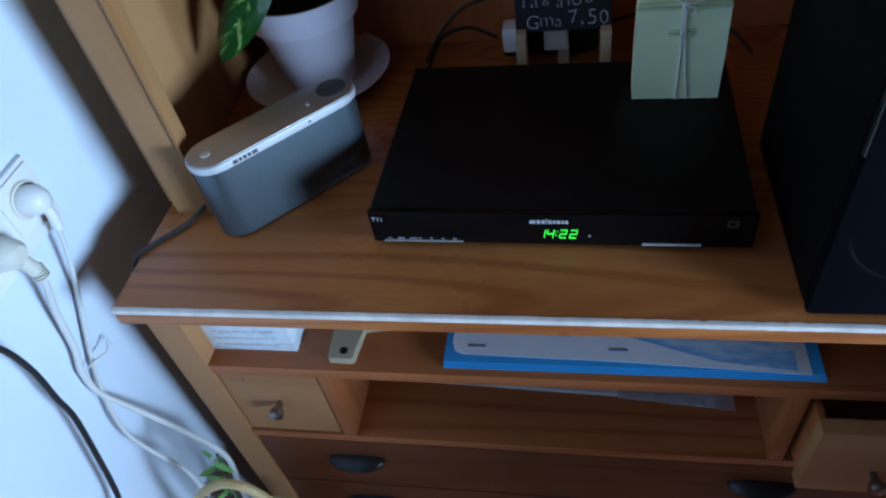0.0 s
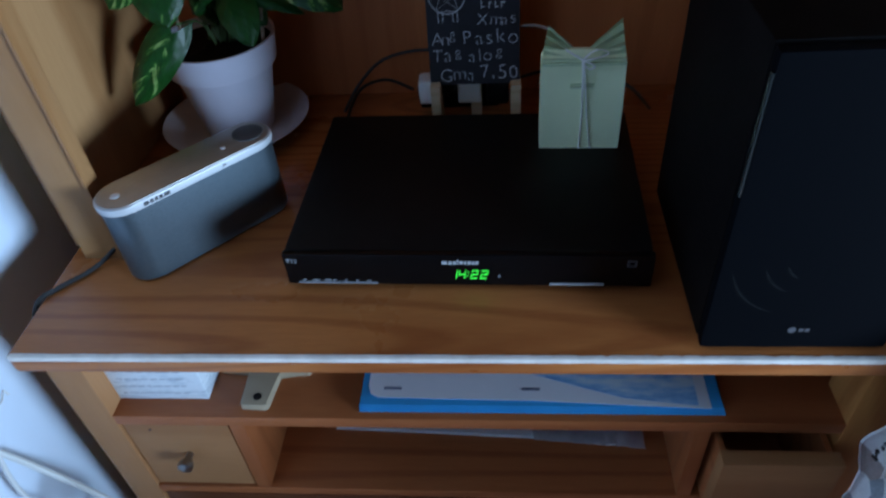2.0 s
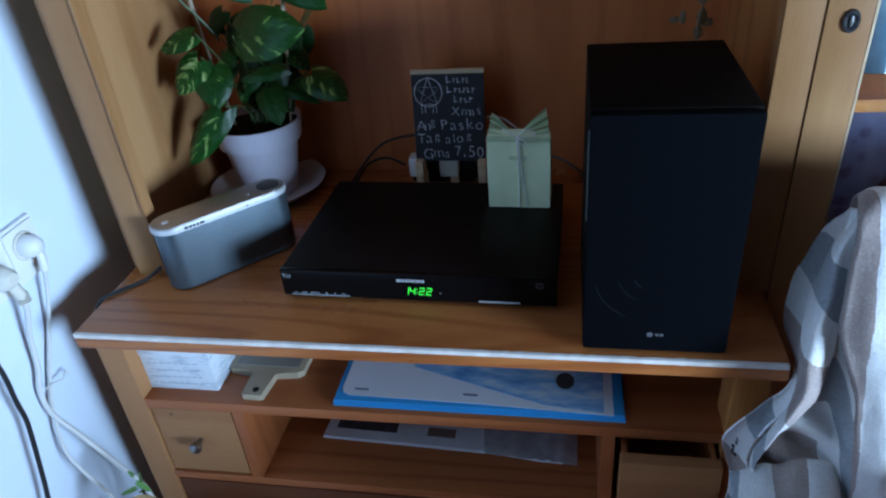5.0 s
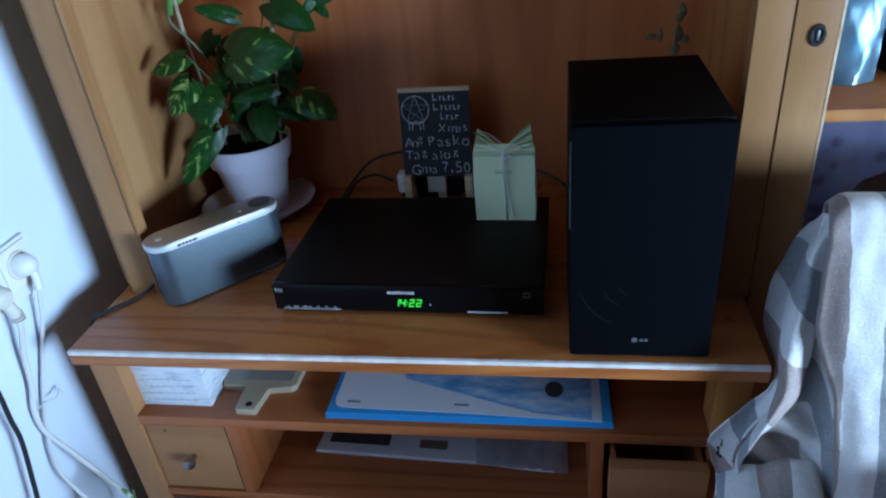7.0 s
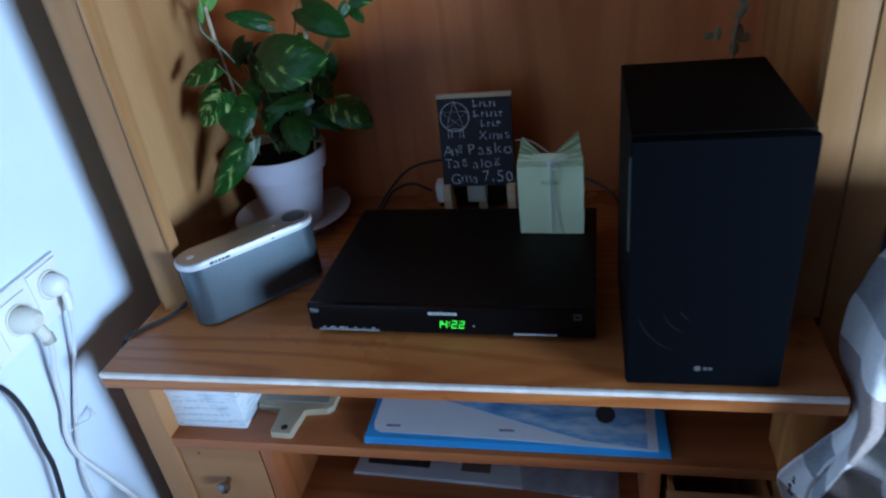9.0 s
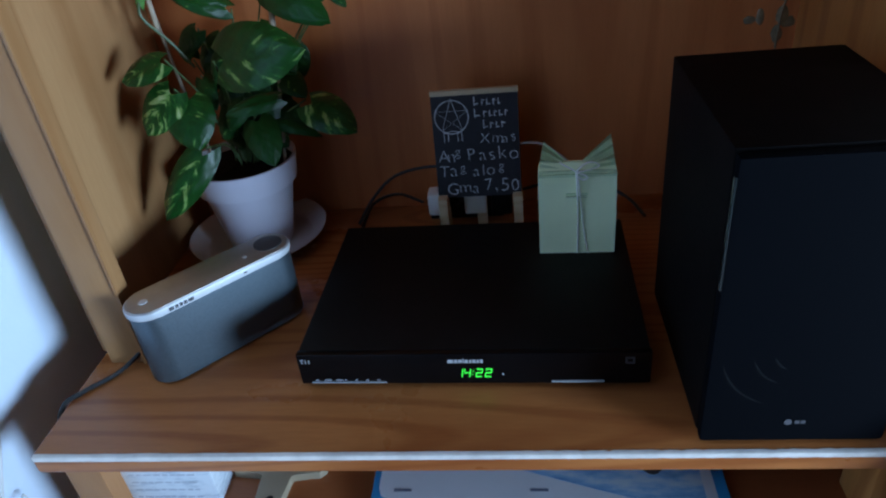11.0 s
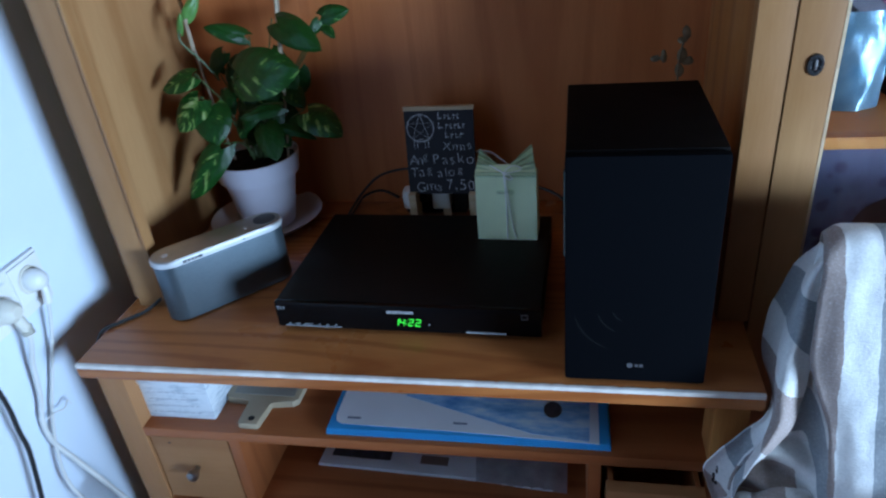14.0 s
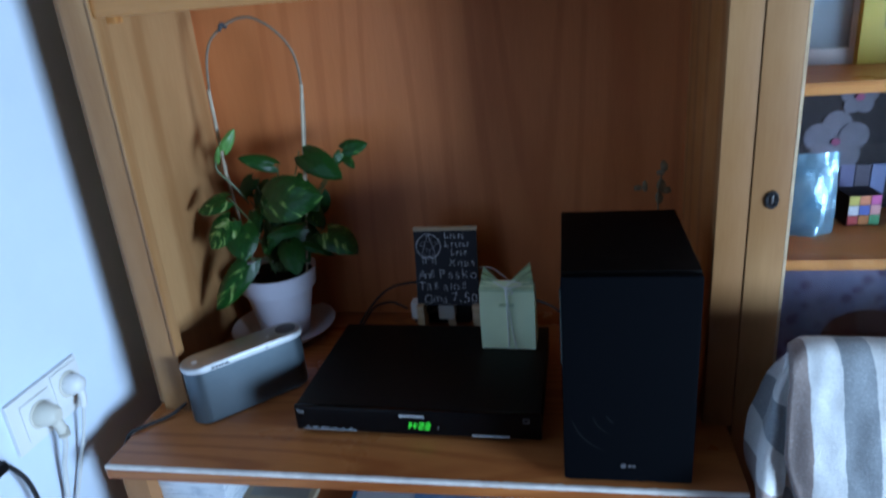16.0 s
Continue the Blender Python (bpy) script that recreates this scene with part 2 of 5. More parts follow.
fr = n.new("ShaderNodeMath")
fr.operation = "FRACT"
wob = n.new("ShaderNodeMath")
wob.operation, wob.inputs[1].default_value = "MULTIPLY_ADD", 0.022
l.new(noise_of(n, l, coords(n, l), 420.0, 2.0), wob.inputs[0])
l.new(sep.outputs[0], wob.inputs[2])
l.new(wob.outputs[0], fr.inputs[0])
down = stripes(fr.outputs[0], [(0.0, TAUPE), (0.25, CREAM), (0.5, SLATE), (0.75, PALE)])
weave = noise_of(n, l, coords(n, l, (330, 330, 420)), 1.0, 3.0, 0.65)
fuzz = noise_of(n, l, coords(n, l), 75.0, 4.0, 0.7)
c = mix(n, l, 0.28, down, ramp(n, l, weave, [(0.3, (0.55, 0.54, 0.53)), (0.55, (1, 1, 1))]), "MULTIPLY")
c = mix(n, l, 0.2, c, ramp(n, l, fuzz, [(0.35, (0.72, 0.71, 0.7)), (0.6, (1, 1, 1))]), "MULTIPLY")
c = mix(n, l, ramp(n, l, weave, [(0.56, (0.0,) * 3), (0.72, (0.22,) * 3)]), c, (0.85, 0.84, 0.83))
l.new(c, p.inputs["Base Color"])
p.inputs["Roughness"].default_value, p.inputs["Specular IOR Level"].default_value = 1.0, 0.1
p.inputs["Sheen Weight"].default_value = 0.25
bump(n, l, p, mix(n, l, 0.35, weave, fuzz), 0.65, 0.002)
blanket_mat = m

m, n, l, p = material("lavender_print")       # lilac paper with darker round flowers
v = coords(n, l, (1, 0.2, 1))
vo = n.new("ShaderNodeTexVoronoi")
vo.inputs["Scale"].default_value = 40.0
l.new(v, vo.inputs["Vector"])
c = ramp(n, l, vo.outputs["Distance"], [(0.0, (0.06, 0.035, 0.11)), (0.3, (0.075, 0.045, 0.13)), (0.38, (0.17, 0.165, 0.29)), (1.0, (0.2, 0.21, 0.36))])
c = mix(n, l, ramp(n, l, noise_of(n, l, v, 6.0), [(0.4, (0.0,) * 3), (0.6, (0.8,) * 3)]), c, (0.18, 0.19, 0.31))
l.new(c, p.inputs["Base Color"])
p.inputs["Roughness"].default_value = 0.5
lavender = m

m, n, l, p = material("foil")                 # crumpled pale blue foil
v = coords(n, l)
f = noise_of(n, l, v, 26.0, 3.0)
l.new(ramp(n, l, f, [(0.3, (0.16, 0.36, 0.5)), (0.7, (0.42, 0.6, 0.7))]), p.inputs["Base Color"])
p.inputs["Metallic"].default_value, p.inputs["Roughness"].default_value = 0.55, 0.22
bump(n, l, p, f, 0.35, 0.008)
foil = m

m, n, l, p = material("seascape_print")       # blue printed picture on the folder
v = coords(n, l, (3, 9, 1))
f = noise_of(n, l, v, 4.0, 6.0, 0.65)
l.new(ramp(n, l, f, [(0.36, (0.09, 0.27, 0.6)), (0.5, (0.27, 0.5, 0.77)), (0.62, (0.58, 0.7, 0.82))]), p.inputs["Base Color"])
p.inputs["Roughness"].default_value = 0.35
seascape = m

m, n, l, p = material("whitewash")            # white box with faint grey script-like streaks
v = coords(n, l, (1, 1, 5))
f = noise_of(n, l, v, 22.0, 6.0, 0.7)
l.new(ramp(n, l, f, [(0.38, (0.46, 0.52, 0.58)), (0.5, (0.7, 0.74, 0.78))]), p.inputs["Base Color"])
p.inputs["Roughness"].default_value = 0.7
whitewash = m

m, n, l, p = material("glass")
p.inputs["Transmission Weight"].default_value, p.inputs["Roughness"].default_value, p.inputs["IOR"].default_value = 1.0, 0.02, 1.45
glass = m

m, n, l, p = material("green_digits")
p.inputs["Base Color"].default_value = (0.02, 0.3, 0.03, 1)
p.inputs["Emission Color"].default_value, p.inputs["Emission Strength"].default_value = (0.05, 1.0, 0.08, 1), 0.9
digits = m


def plain(name, colour, rough=0.45):
    return paint(name, colour, rough, 0, 0.06)


# ---- mesh tools ----
def box(bm, x0, x1, y0, y1, z0, z1, r=0.0):
    g = bmesh.ops.create_cube(bm, size=1.0)
    vs = g["verts"]
    bmesh.ops.transform(bm, verts=vs, matrix=Matrix.Translation(((x0 + x1) / 2, (y0 + y1) / 2, (z0 + z1) / 2)) @ Matrix.Diagonal((x1 - x0, y1 - y0, z1 - z0, 1)))
    if r:
        es = list({e for v in vs for e in v.link_edges})
        bmesh.ops.bevel(bm, geom=es, offset=r, segments=2, profile=0.7, affect="EDGES")
    return bm


def boxed(*a, r=0.0):
    return box(bmesh.new(), *a, r=r)


def lathe(profile, centre=(0, 0, 0), segs=40, bm=None):
    """A turned form: rows of radius and height about the z axis."""
    bm = bm or bmesh.new()
    rings = []
    for rad, z in profile:
        rings.append([bm.verts.new((centre[0] + rad * math.cos(2 * math.pi * k / segs), centre[1] + rad * math.sin(2 * math.pi * k / segs), centre[2] + z)) for k in range(segs)])
    for a, b in zip(rings, rings[1:]):
        for k in range(segs):
            bm.faces.new((a[k], a[(k + 1) % segs], b[(k + 1) % segs], b[k]))
    bm.faces.new(rings[0][::-1])
    bm.faces.new(rings[-1])
    bmesh.ops.recalc_face_normals(bm, faces=bm.faces)
    return bm


def spline(points, steps=8):
    pts = [Vector(q) for q in points]
    pts = [2 * pts[0] - pts[1]] + pts + [2 * pts[-1] - pts[-2]]
    out = []
    for a, b, c, d in zip(pts, pts[1:], pts[2:], pts[3:]):
        for k in range(steps):
            t = k / steps
            out.append(0.5 * (2 * b + (c - a) * t + (2 * a - 5 * b + 4 * c - d) * t * t + (3 * b - a - 3 * c + d) * t ** 3))
    return out + [pts[-2]]


def tube(points, radius, segs=8, steps=8, bm=None, smooth=True):
    bm = bm or bmesh.new()
    path = spline(points, steps) if smooth else [Vector(q) for q in points]
    rings, side = [], None
    for k, q in enumerate(path):
        way = (path[min(k + 1, len(path) - 1)] - path[max(k - 1, 0)]).normalized()
        side = way.orthogonal().normalized() if side is None else (side - way * side.dot(way)).normalized()
        up = way.cross(side)
        rings.append([bm.verts.new(q + radius * (math.cos(2 * math.pi * i / segs) * side + math.sin(2 * math.pi * i / segs) * up)) for i in range(segs)])
    for a, b in zip(rings, rings[1:]):
        for i in range(segs):
            bm.faces.new((a[i], a[(i + 1) % segs], b[(i + 1) % segs], b[i]))
    bm.faces.new(rings[0][::-1])
    bm.faces.new(rings[-1])
    return bm


def prism(outline, z0, z1, r=0.0, bm=None):
    """An outline in x, y raised from z0 to z1."""
    bm = bm or bmesh.new()
    low = [bm.verts.new((x, y, z0)) for x, y in outline]
    high = [bm.verts.new((x, y, z1)) for x, y in outline]
    k = len(outline)
    for i in range(k):
        bm.faces.new((low[i], low[(i + 1) % k], high[(i + 1) % k], high[i]))
    f1, f2 = bm.faces.new(low[::-1]), bm.faces.new(high)
    if r:
        bmesh.ops.bevel(bm, geom=list({e for f in (f1, f2) for e in f.edges}), offset=r, segments=2, profile=0.6, affect="EDGES")
    bmesh.ops.recalc_face_normals(bm, faces=bm.faces)
    return bm


def turned(bm, m):
    bmesh.ops.transform(bm, verts=bm.verts, matrix=m)
    return bm


def thing(name, label, category, at=(0, 0, 0), rz=0.0, group="", kind=""):
    ob = new(name)
    ob.matrix_world = pose(*at, 0, 0, rz)
    ob.empty_display_size = 0.02
    return tagged(ob, label, category, group, kind)


def part(name, bm, mat, parent, label="", smooth=40):
    me = bpy.data.meshes.new(name)
    bm.to_mesh(me)
    bm.free()
    me.materials.append(mat)
    if smooth:
        me.shade_smooth()
        me.set_sharp_from_angle(angle=radians(smooth))
    ob = new(name, me)
    ob.parent = parent
    if label:
        tagged(ob, label)
    return ob


def solid(name, bm, mat, label, category, kind="", at=(0, 0, 0), smooth=40):
    ob = part(name, bm, mat, None, "", smooth)
    ob.matrix_world = Matrix.Translation(at)
    return tagged(ob, label, category, "", kind)


def lettering(text, size, mat, parent, m, name="lettering", thick=0.0003, thin=0.0):
    c = bpy.data.curves.new("text", "FONT")
    c.body, c.size, c.extrude, c.offset = text, size, thick, thin * size
    tmp = bpy.data.objects.new("text", c)
    scene.collection.objects.link(tmp)
    bpy.context.view_layer.update()
    me = bpy.data.meshes.new_from_object(tmp.evaluated_get(bpy.context.evaluated_depsgraph_get()))
    bpy.data.objects.remove(tmp)
    me.name = name
    me.materials.clear()
    me.materials.append(mat)
    ob = new(name, me)
    ob.parent = parent
    ob.matrix_local = m
    return ob


# ---- the room ----
WX, BY = -0.088, 0.60           # left wall face, wall behind the unit
# floor, ceiling, south and east walls are unseen; their colours shape the fill
solid("floor", boxed(WX - 0.1, 3.3, -4.6, BY + 0.1, -0.1, 0.0), warm_bounce_floor, "unseen floor, reddish to warm the bounced light", "floor", "structure")
solid("ceiling", boxed(WX - 0.1, 3.3, -4.6, BY + 0.1, 2.5, 2.6), unseen_ceiling_paint, "unseen ceiling, brown to dim the bounced light", "ceiling", "structure")
solid("wall_west", boxed(WX - 0.1, WX, -4.6, BY + 0.1, 0.0, 2.5), wall_paint, "pale blue plastered wall", "wall", "structure")
solid("wall_north", boxed(WX, 3.3, BY, BY + 0.1, 0.0, 2.5), wall_paint, "pale blue plastered wall behind the wooden unit", "wall", "structure")
solid("wall_south", boxed(WX, 3.3, -4.6, -4.5, 0.0, 2.5), unseen_wall_paint, "unseen wall, dark to hold back bounced light", "wall", "structure")
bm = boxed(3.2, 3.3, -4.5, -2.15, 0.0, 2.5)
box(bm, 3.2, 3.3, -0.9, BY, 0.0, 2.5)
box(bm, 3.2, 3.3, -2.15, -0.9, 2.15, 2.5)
solid("wall_east", bm, unseen_wall_paint, "unseen wall with the balcony door opening, dark to hold back bounced light", "wall", "structure")
bm = boxed(3.2, 3.26, -2.15, -2.09, 0.0, 2.15)
box(bm, 3.2, 3.26, -0.96, -0.9, 0.0, 2.15)
box(bm, 3.2, 3.26, -2.09, -0.96, 2.09, 2.15)
solid("window_1", bm, white_plastic, "white frame of the open balcony door", "window", "structure")

# ---- lower cabinet ----
W = 0.974
H = 0.75
tv = thing("tv_cabinet", "varnished pine television cabinet with small drawers and open shelves", "cabinet", (W / 2, 0.3, 0))
O = Vector((W / 2, 0.3, 0))


def cab(name, bm, mat, label="", parent=None, smooth=40):
    return part(name, turned(bm, Matrix.Translation(-O)), mat, parent or tv, label, smooth)


FY = 0.032                      # front face of the carcass
bm = boxed(0.0, W, 0.0, 0.56, H - 0.026, H, r=0.004)
cab("top_board", bm, top_wood, "worn varnished top board")
bm = bmesh.new()                # white strip along the upper front edge, ragged where it wore off
rng = random.Random(4)
rows = []
for k in range(241):
    x = 0.002 + (W - 0.004) * k / 240
    ragged = 0.0007 * noise.noise((x * 25, 0, 0)) + 0.0005 * noise.noise((x * 110, 5, 0)) - (0.0032 * max(0.0, noise.noise((x * 150, 3, 0))) if 0.56 < x < 0.88 else 0)
    rows.append([bm.verts.new((x, -0.0012, H - 0.0062 - 0.4 * ragged)), bm.verts.new((x, -0.0012, H - 0.0002)), bm.verts.new((x, 0.0008, H + 0.0008)), bm.verts.new((x, 0.0042 + ragged, H + 0.0006))])
for a, b in zip(rows, rows[1:]):
    for i in range(3):
        bm.faces.new((a[i], a[i + 1], b[i + 1], b[i]))
bmesh.ops.recalc_face_normals(bm, faces=bm.faces)
cab("edge_strip", bm, edge_paint, "white edge strip, ragged and chipped")
for x0, x1 in ((-0.003, 0.042), (0.923, 0.968)):
    cab("post", boxed(x0, x1, FY, FY + 0.06, 0.0, H - 0.026, r=0.003), dull_z if x0 < 0.5 else pine_z)
for x0, x1 in ((-0.001, 0.017), (0.948, 0.966)):
    cab("side_panel", boxed(x0, x1, FY + 0.06, 0.55, 0.02, H - 0.026, r=0.002), red_z)
cab("back_panel", boxed(0.017, 0.948, 0.535, 0.548, 0.02, H - 0.026), red_x)
cab("shelf", boxed(0.017, 0.948, FY + 0.0008, 0.535, 0.573, 0.592, r=0.003), red_x)
cab("shelf", boxed(0.017, 0.948, FY + 0.001, 0.535, 0.405, 0.422, r=0.003), red_x)
for x0, x1 in ((0.187, 0.207), (0.759, 0.778)):
    cab("divider", boxed(x0, x1, FY + 0.002, 0.535, 0.422, 0.573, r=0.002), red_z)


def knob(parent, x, y, z):
    k = lathe([(0.0045, 0), (0.005, 0.009), (0.0085, 0.013), (0.0105, 0.018), (0.0095, 0.023), (0.004, 0.026)], segs=20)
    cab("knob", turned(k, pose(x, y, z, 90, 0, 0)), steel, "small round metal knob", parent)


# closed drawer
dr = cab("drawer", boxed(0.0445, 0.1845, FY + 0.004, FY + 0.024, 0.4255, 0.570, r=0.002), dull_x, "closed small drawer")
knob(dr, 0.114, FY + 0.004, 0.503)
cab("nail", turned(lathe([(0.0022, 0), (0.0022, 0.0008)], segs=10), pose(0.078, FY + 0.0045, 0.558, 90, 0, 0)), iron, "", dr)
# open drawer, pulled out a little and empty
od = -0.036
dr = cab("drawer", boxed(0.784, 0.9195, FY + od, FY + od + 0.02, 0.4255, 0.563, r=0.002), dull_x, "small drawer pulled half open")
bm = boxed(0.788, 0.795, FY + od + 0.02, 0.4, 0.43, 0.553)
box(bm, 0.909, 0.916, FY + od + 0.02, 0.4, 0.43, 0.553)
box(bm, 0.795, 0.909, FY + od + 0.02, 0.4, 0.43, 0.436)
box(bm, 0.795, 0.909, 0.393, 0.4, 0.436, 0.553)
cab("drawer_box", bm, red_x, "", dr)
knob(dr, 0.858, FY + od, 0.478)
# two wide drawers with black shell pulls, low-down shade put into their wood
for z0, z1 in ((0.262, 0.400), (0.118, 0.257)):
    wd = cab("drawer", boxed(0.0445, 0.9205, FY + 0.003, FY + 0.024, z0, z1, r=0.003), shaded_drawer_wood, "wide drawer with two shell pulls")
    for x in (0.19, 0.766):
        bm = bmesh.new()
        rings = []
        for i in range(9):
            a = math.pi * i / 8
            rings.append([bm.verts.new((x + (0.043 * math.cos(a)), FY + 0.003 - 0.021 * math.sin(a) * math.sin(math.pi * j / 12), (z0 + z1) / 2 + 0.022 + 0.012 * math.cos(math.pi * j / 12) * math.sin(a) ** 0.5 - 0.008)) for j in range(7)])
        for a, b in zip(rings, rings[1:]):
            for j in range(6):
                bm.faces.new((a[j], a[j + 1], b[j + 1], b[j]))
        bmesh.ops.remove_doubles(bm, verts=bm.verts, dist=1e-5)
        bmesh.ops.solidify(bm, geom=bm.faces[:], thickness=0.0025)
        cab("shell_pull", bm, iron, "black iron shell pull", wd)
cab("plinth", boxed(0.042, 0.923, FY + 0.006, FY + 0.03, 0.0, 0.112, r=0.002), red_x)

# ---- hutch on the cabinet ----
HY, HB = 0.154, 0.540
hu = thing("hutch", "tall pine hutch with an open niche on the cabinet", "shelf unit", (W / 2, HY, H))
O = Vector((W / 2, HY, H))


def hut(name, bm, mat, label="", parent=None):
    return part(name, turned(bm, Matrix.Translation(-O)), mat, parent or hu, label)


hut("post", boxed(0.02, 0.069, HY, HY + 0.024, H + 0.0005, 2.1, r=0.003), pale_z)
hut("trim", boxed(0.0665, 0.0705, HY - 0.003, HY + 0.0, H + 0.0005, 2.1, r=0.001), pale_z, "thin raised moulding")
hut("side_panel", boxed(-0.004, 0.012, HY + 0.0245, HB, H + 0.0005, 2.1), pale_z)
hut("post", boxed(0.938, 0.9798, HY, HY + 0.024, H + 0.0005, 2.1, r=0.0015), pale_z)
hut("side_panel", boxed(0.955, 0.971, HY + 0.024, HB, H + 0.0005, 2.1), pine_z)
hut("back_panel", boxed(-0.004, 0.971, HB, HB + 0.012, H + 0.0005, 2.1), back_wood, "pine back panel, reddened for the warm shade of the niche")
hut("shelf", boxed(0.012, 0.955, HY + 0.026, HB, 1.420, 1.44, r=0.002), pine_x)
hut("front_rail", boxed(0.069, 0.938, HY + 0.002, HY + 0.026, 1.417, 1.46, r=0.003), pine_x)
hut("top", boxed(0.01, 0.985, HY - 0.012, HB + 0.012, 2.1, 2.125, r=0.003), pine_x)
hut("bracket", boxed(0.07, 0.085, HY + 0.03, HY + 0.05, 1.407, 1.417, r=0.002), pine_x)

# ---- glazed display cabinet ----
X0, X1 = 0.9802, 1.62
dc = thing("display_cabinet", "pine display cabinet with a glazed door", "cabinet", ((X0 + X1) / 2, HY, 0))
O = Vector(((X0 + X1) / 2, HY, 0))


def dis(name, bm, mat, label="", parent=None):
    return part(name, turned(bm, Matrix.Translation(-O)), mat, parent or dc, label)


dis("side_panel", boxed(X0, X0 + 0.018, HY + 0.022, HB + 0.012, 0.02, 2.1), red_z)
dis("side_panel", boxed(X1 - 0.018, X1, HY + 0.022, HB + 0.012, 0.02, 2.1), red_z)
dis("back_panel", boxed(X0 + 0.018, X1 - 0.018, HB, HB + 0.012, 0.02, 2.1), red_z)
dis("top", boxed(X0, X1, HY, HB + 0.012, 2.1, 2.125, r=0.003), pine_x)
for z in (0.05, 0.73, 1.009, 1.262, 1.56, 1.85):
    dis("shelf", boxed(X0 + 0.018, X1 - 0.018, HY + 0.045, HB, z - 0.017, z, r=0.002), pine_x)
door = dis("door_frame", boxed(X0 + 0.0005, 1.03, HY - 0.002, HY + 0.021, 0.03, 2.09, r=0.0015), pale_z, "pine door stile with a keyhole")
dis("rail", boxed(1.03, X1 - 0.06, HY, HY + 0.02, 0.03, 0.66, r=0.002), pine_x, "", door)
dis("rail", boxed(1.03, X1 - 0.06, HY, HY + 0.02, 2.02, 2.09, r=0.002), pine_x, "", door)
dis("stile", boxed(X1 - 0.06, X1 - 0.002, HY - 0.002, HY + 0.021, 0.03, 2.09, r=0.003), pale_z, "", door)
bm = bmesh.new()
vs = [bm.verts.new(q) for q in ((1.0295, HY - 0.0025, 0.66), (1.0295, HY - 0.0025, 2.02), (1.037, HY + 0.009, 2.02), (1.037, HY + 0.009, 0.66))]
bm.faces.new(vs)
bmesh.ops.solidify(bm, geom=bm.faces[:], thickness=0.003)
dis("bead", bm, bare_wood, "pale glazing bead", door)
pane = dis("pane", boxed(1.033, X1 - 0.058, HY + 0.010, HY + 0.014, 0.66, 2.02), glass, "clear glass pane", door)
pane.visible_shadow = False
dis("keyhole_plate", turned(lathe([(0.0115, 0), (0.0115, 0.001), (0.0105, 0.003), (0.0075, 0.003), (0.006, 0.001)], segs=28), pose(1.007, HY - 0.002, 1.117, 90, 0, 0) @ Matrix.Diagonal((0.82, 1.15, 1, 1))), brass_dark, "oval dark metal keyhole plate", door)
dis("keyhole", boxed(1.0052, 1.0088, HY - 0.0045, HY - 0.003, 1.111, 1.123, r=0.0008), steel, "", door)

# things behind the glass, their colours dimmed for the shade inside the cabinet
lav = thing("gift_box", "lilac flower-printed gift box in the display cabinet", "box", (1.2, 0.30, 0.7305))
part("box_body", boxed(-0.17, 0.17, 0, 0.2, 0, 0.245, r=0.004), lavender, lav)
part("printed_shape", turned(prism([(0.06 * math.cos(a) * 1.2, 0.05 * math.sin(a)) for a in [2 * math.pi * k / 24 for k in range(24)]], 0, 0.001), pose(0.015, -0.0005, 0.098, 90, 0, 0)), brown_shape, lav, "rounded brown printed patch")
bg = thing("foil_bag", "shiny pale blue foil bag on the cabinet shelf", "bag", (1.109, 0.305, 1.0095), 6)
bm = bmesh.new()
grid = [[bm.verts.new((-0.036 + 0.072 * i / 10 * (1 - 0.08 * j / 12) + 0.003 * j / 12, -0.014 * math.sin(math.pi * i / 10) * (1 - 0.85 * j / 12) + 0.004 * noise.noise((i * 0.5, j * 0.4, 2)), 0.13 * j / 12)) for i in range(11)] for j in range(13)]
for a, b in zip(grid, grid[1:]):
    for i in range(10):
        bm.faces.new((a[i], a[i + 1], b[i + 1], b[i]))
bmesh.ops.solidify(bm, geom=bm.faces[:], thickness=0.012)
part("bag_body", bm, foil, bg)
cb = thing("puzzle_cube", "puzzle cube with coloured square stickers", "toy", (1.197, 0.335, 1.0095), 4)
cb.scale = (0.88, 0.88, 0.88)
part("cube_body", boxed(-0.029, 0.029, 0, 0.058, 0, 0.058, r=0.003), black_plastic, cb)
colours = [(0.6, 0.05, 0.06), (0.7, 0.24, 0.05), (0.04, 0.32, 0.12), (0.65, 0.65, 0.7), (0.03, 0.08, 0.42), (0.7, 0.3, 0.3), (0.62, 0.5, 0.06), (0.7, 0.2, 0.07), (0.5, 0.03, 0.25)]
for k, c in enumerate(colours):
    i, j = k % 3, k // 3
    part("sticker", boxed(-0.027 + 0.0185 * i, -0.010 + 0.0185 * i, -0.0012, 0.001, 0.003 + 0.0185 * j, 0.02 + 0.0185 * j), plain("dimmed_sticker", tuple(0.6 * q for q in c)), cb)
ca = thing("storage_box", "dark storage box printed with pale orchids", "box", (1.28, 0.42, 1.0095))
part("box_body", boxed(-0.24, 0.24, 0, 0.11, 0, 0.228, r=0.004), plain("dark_card", (0.011, 0.008, 0.011), 0.85), ca)
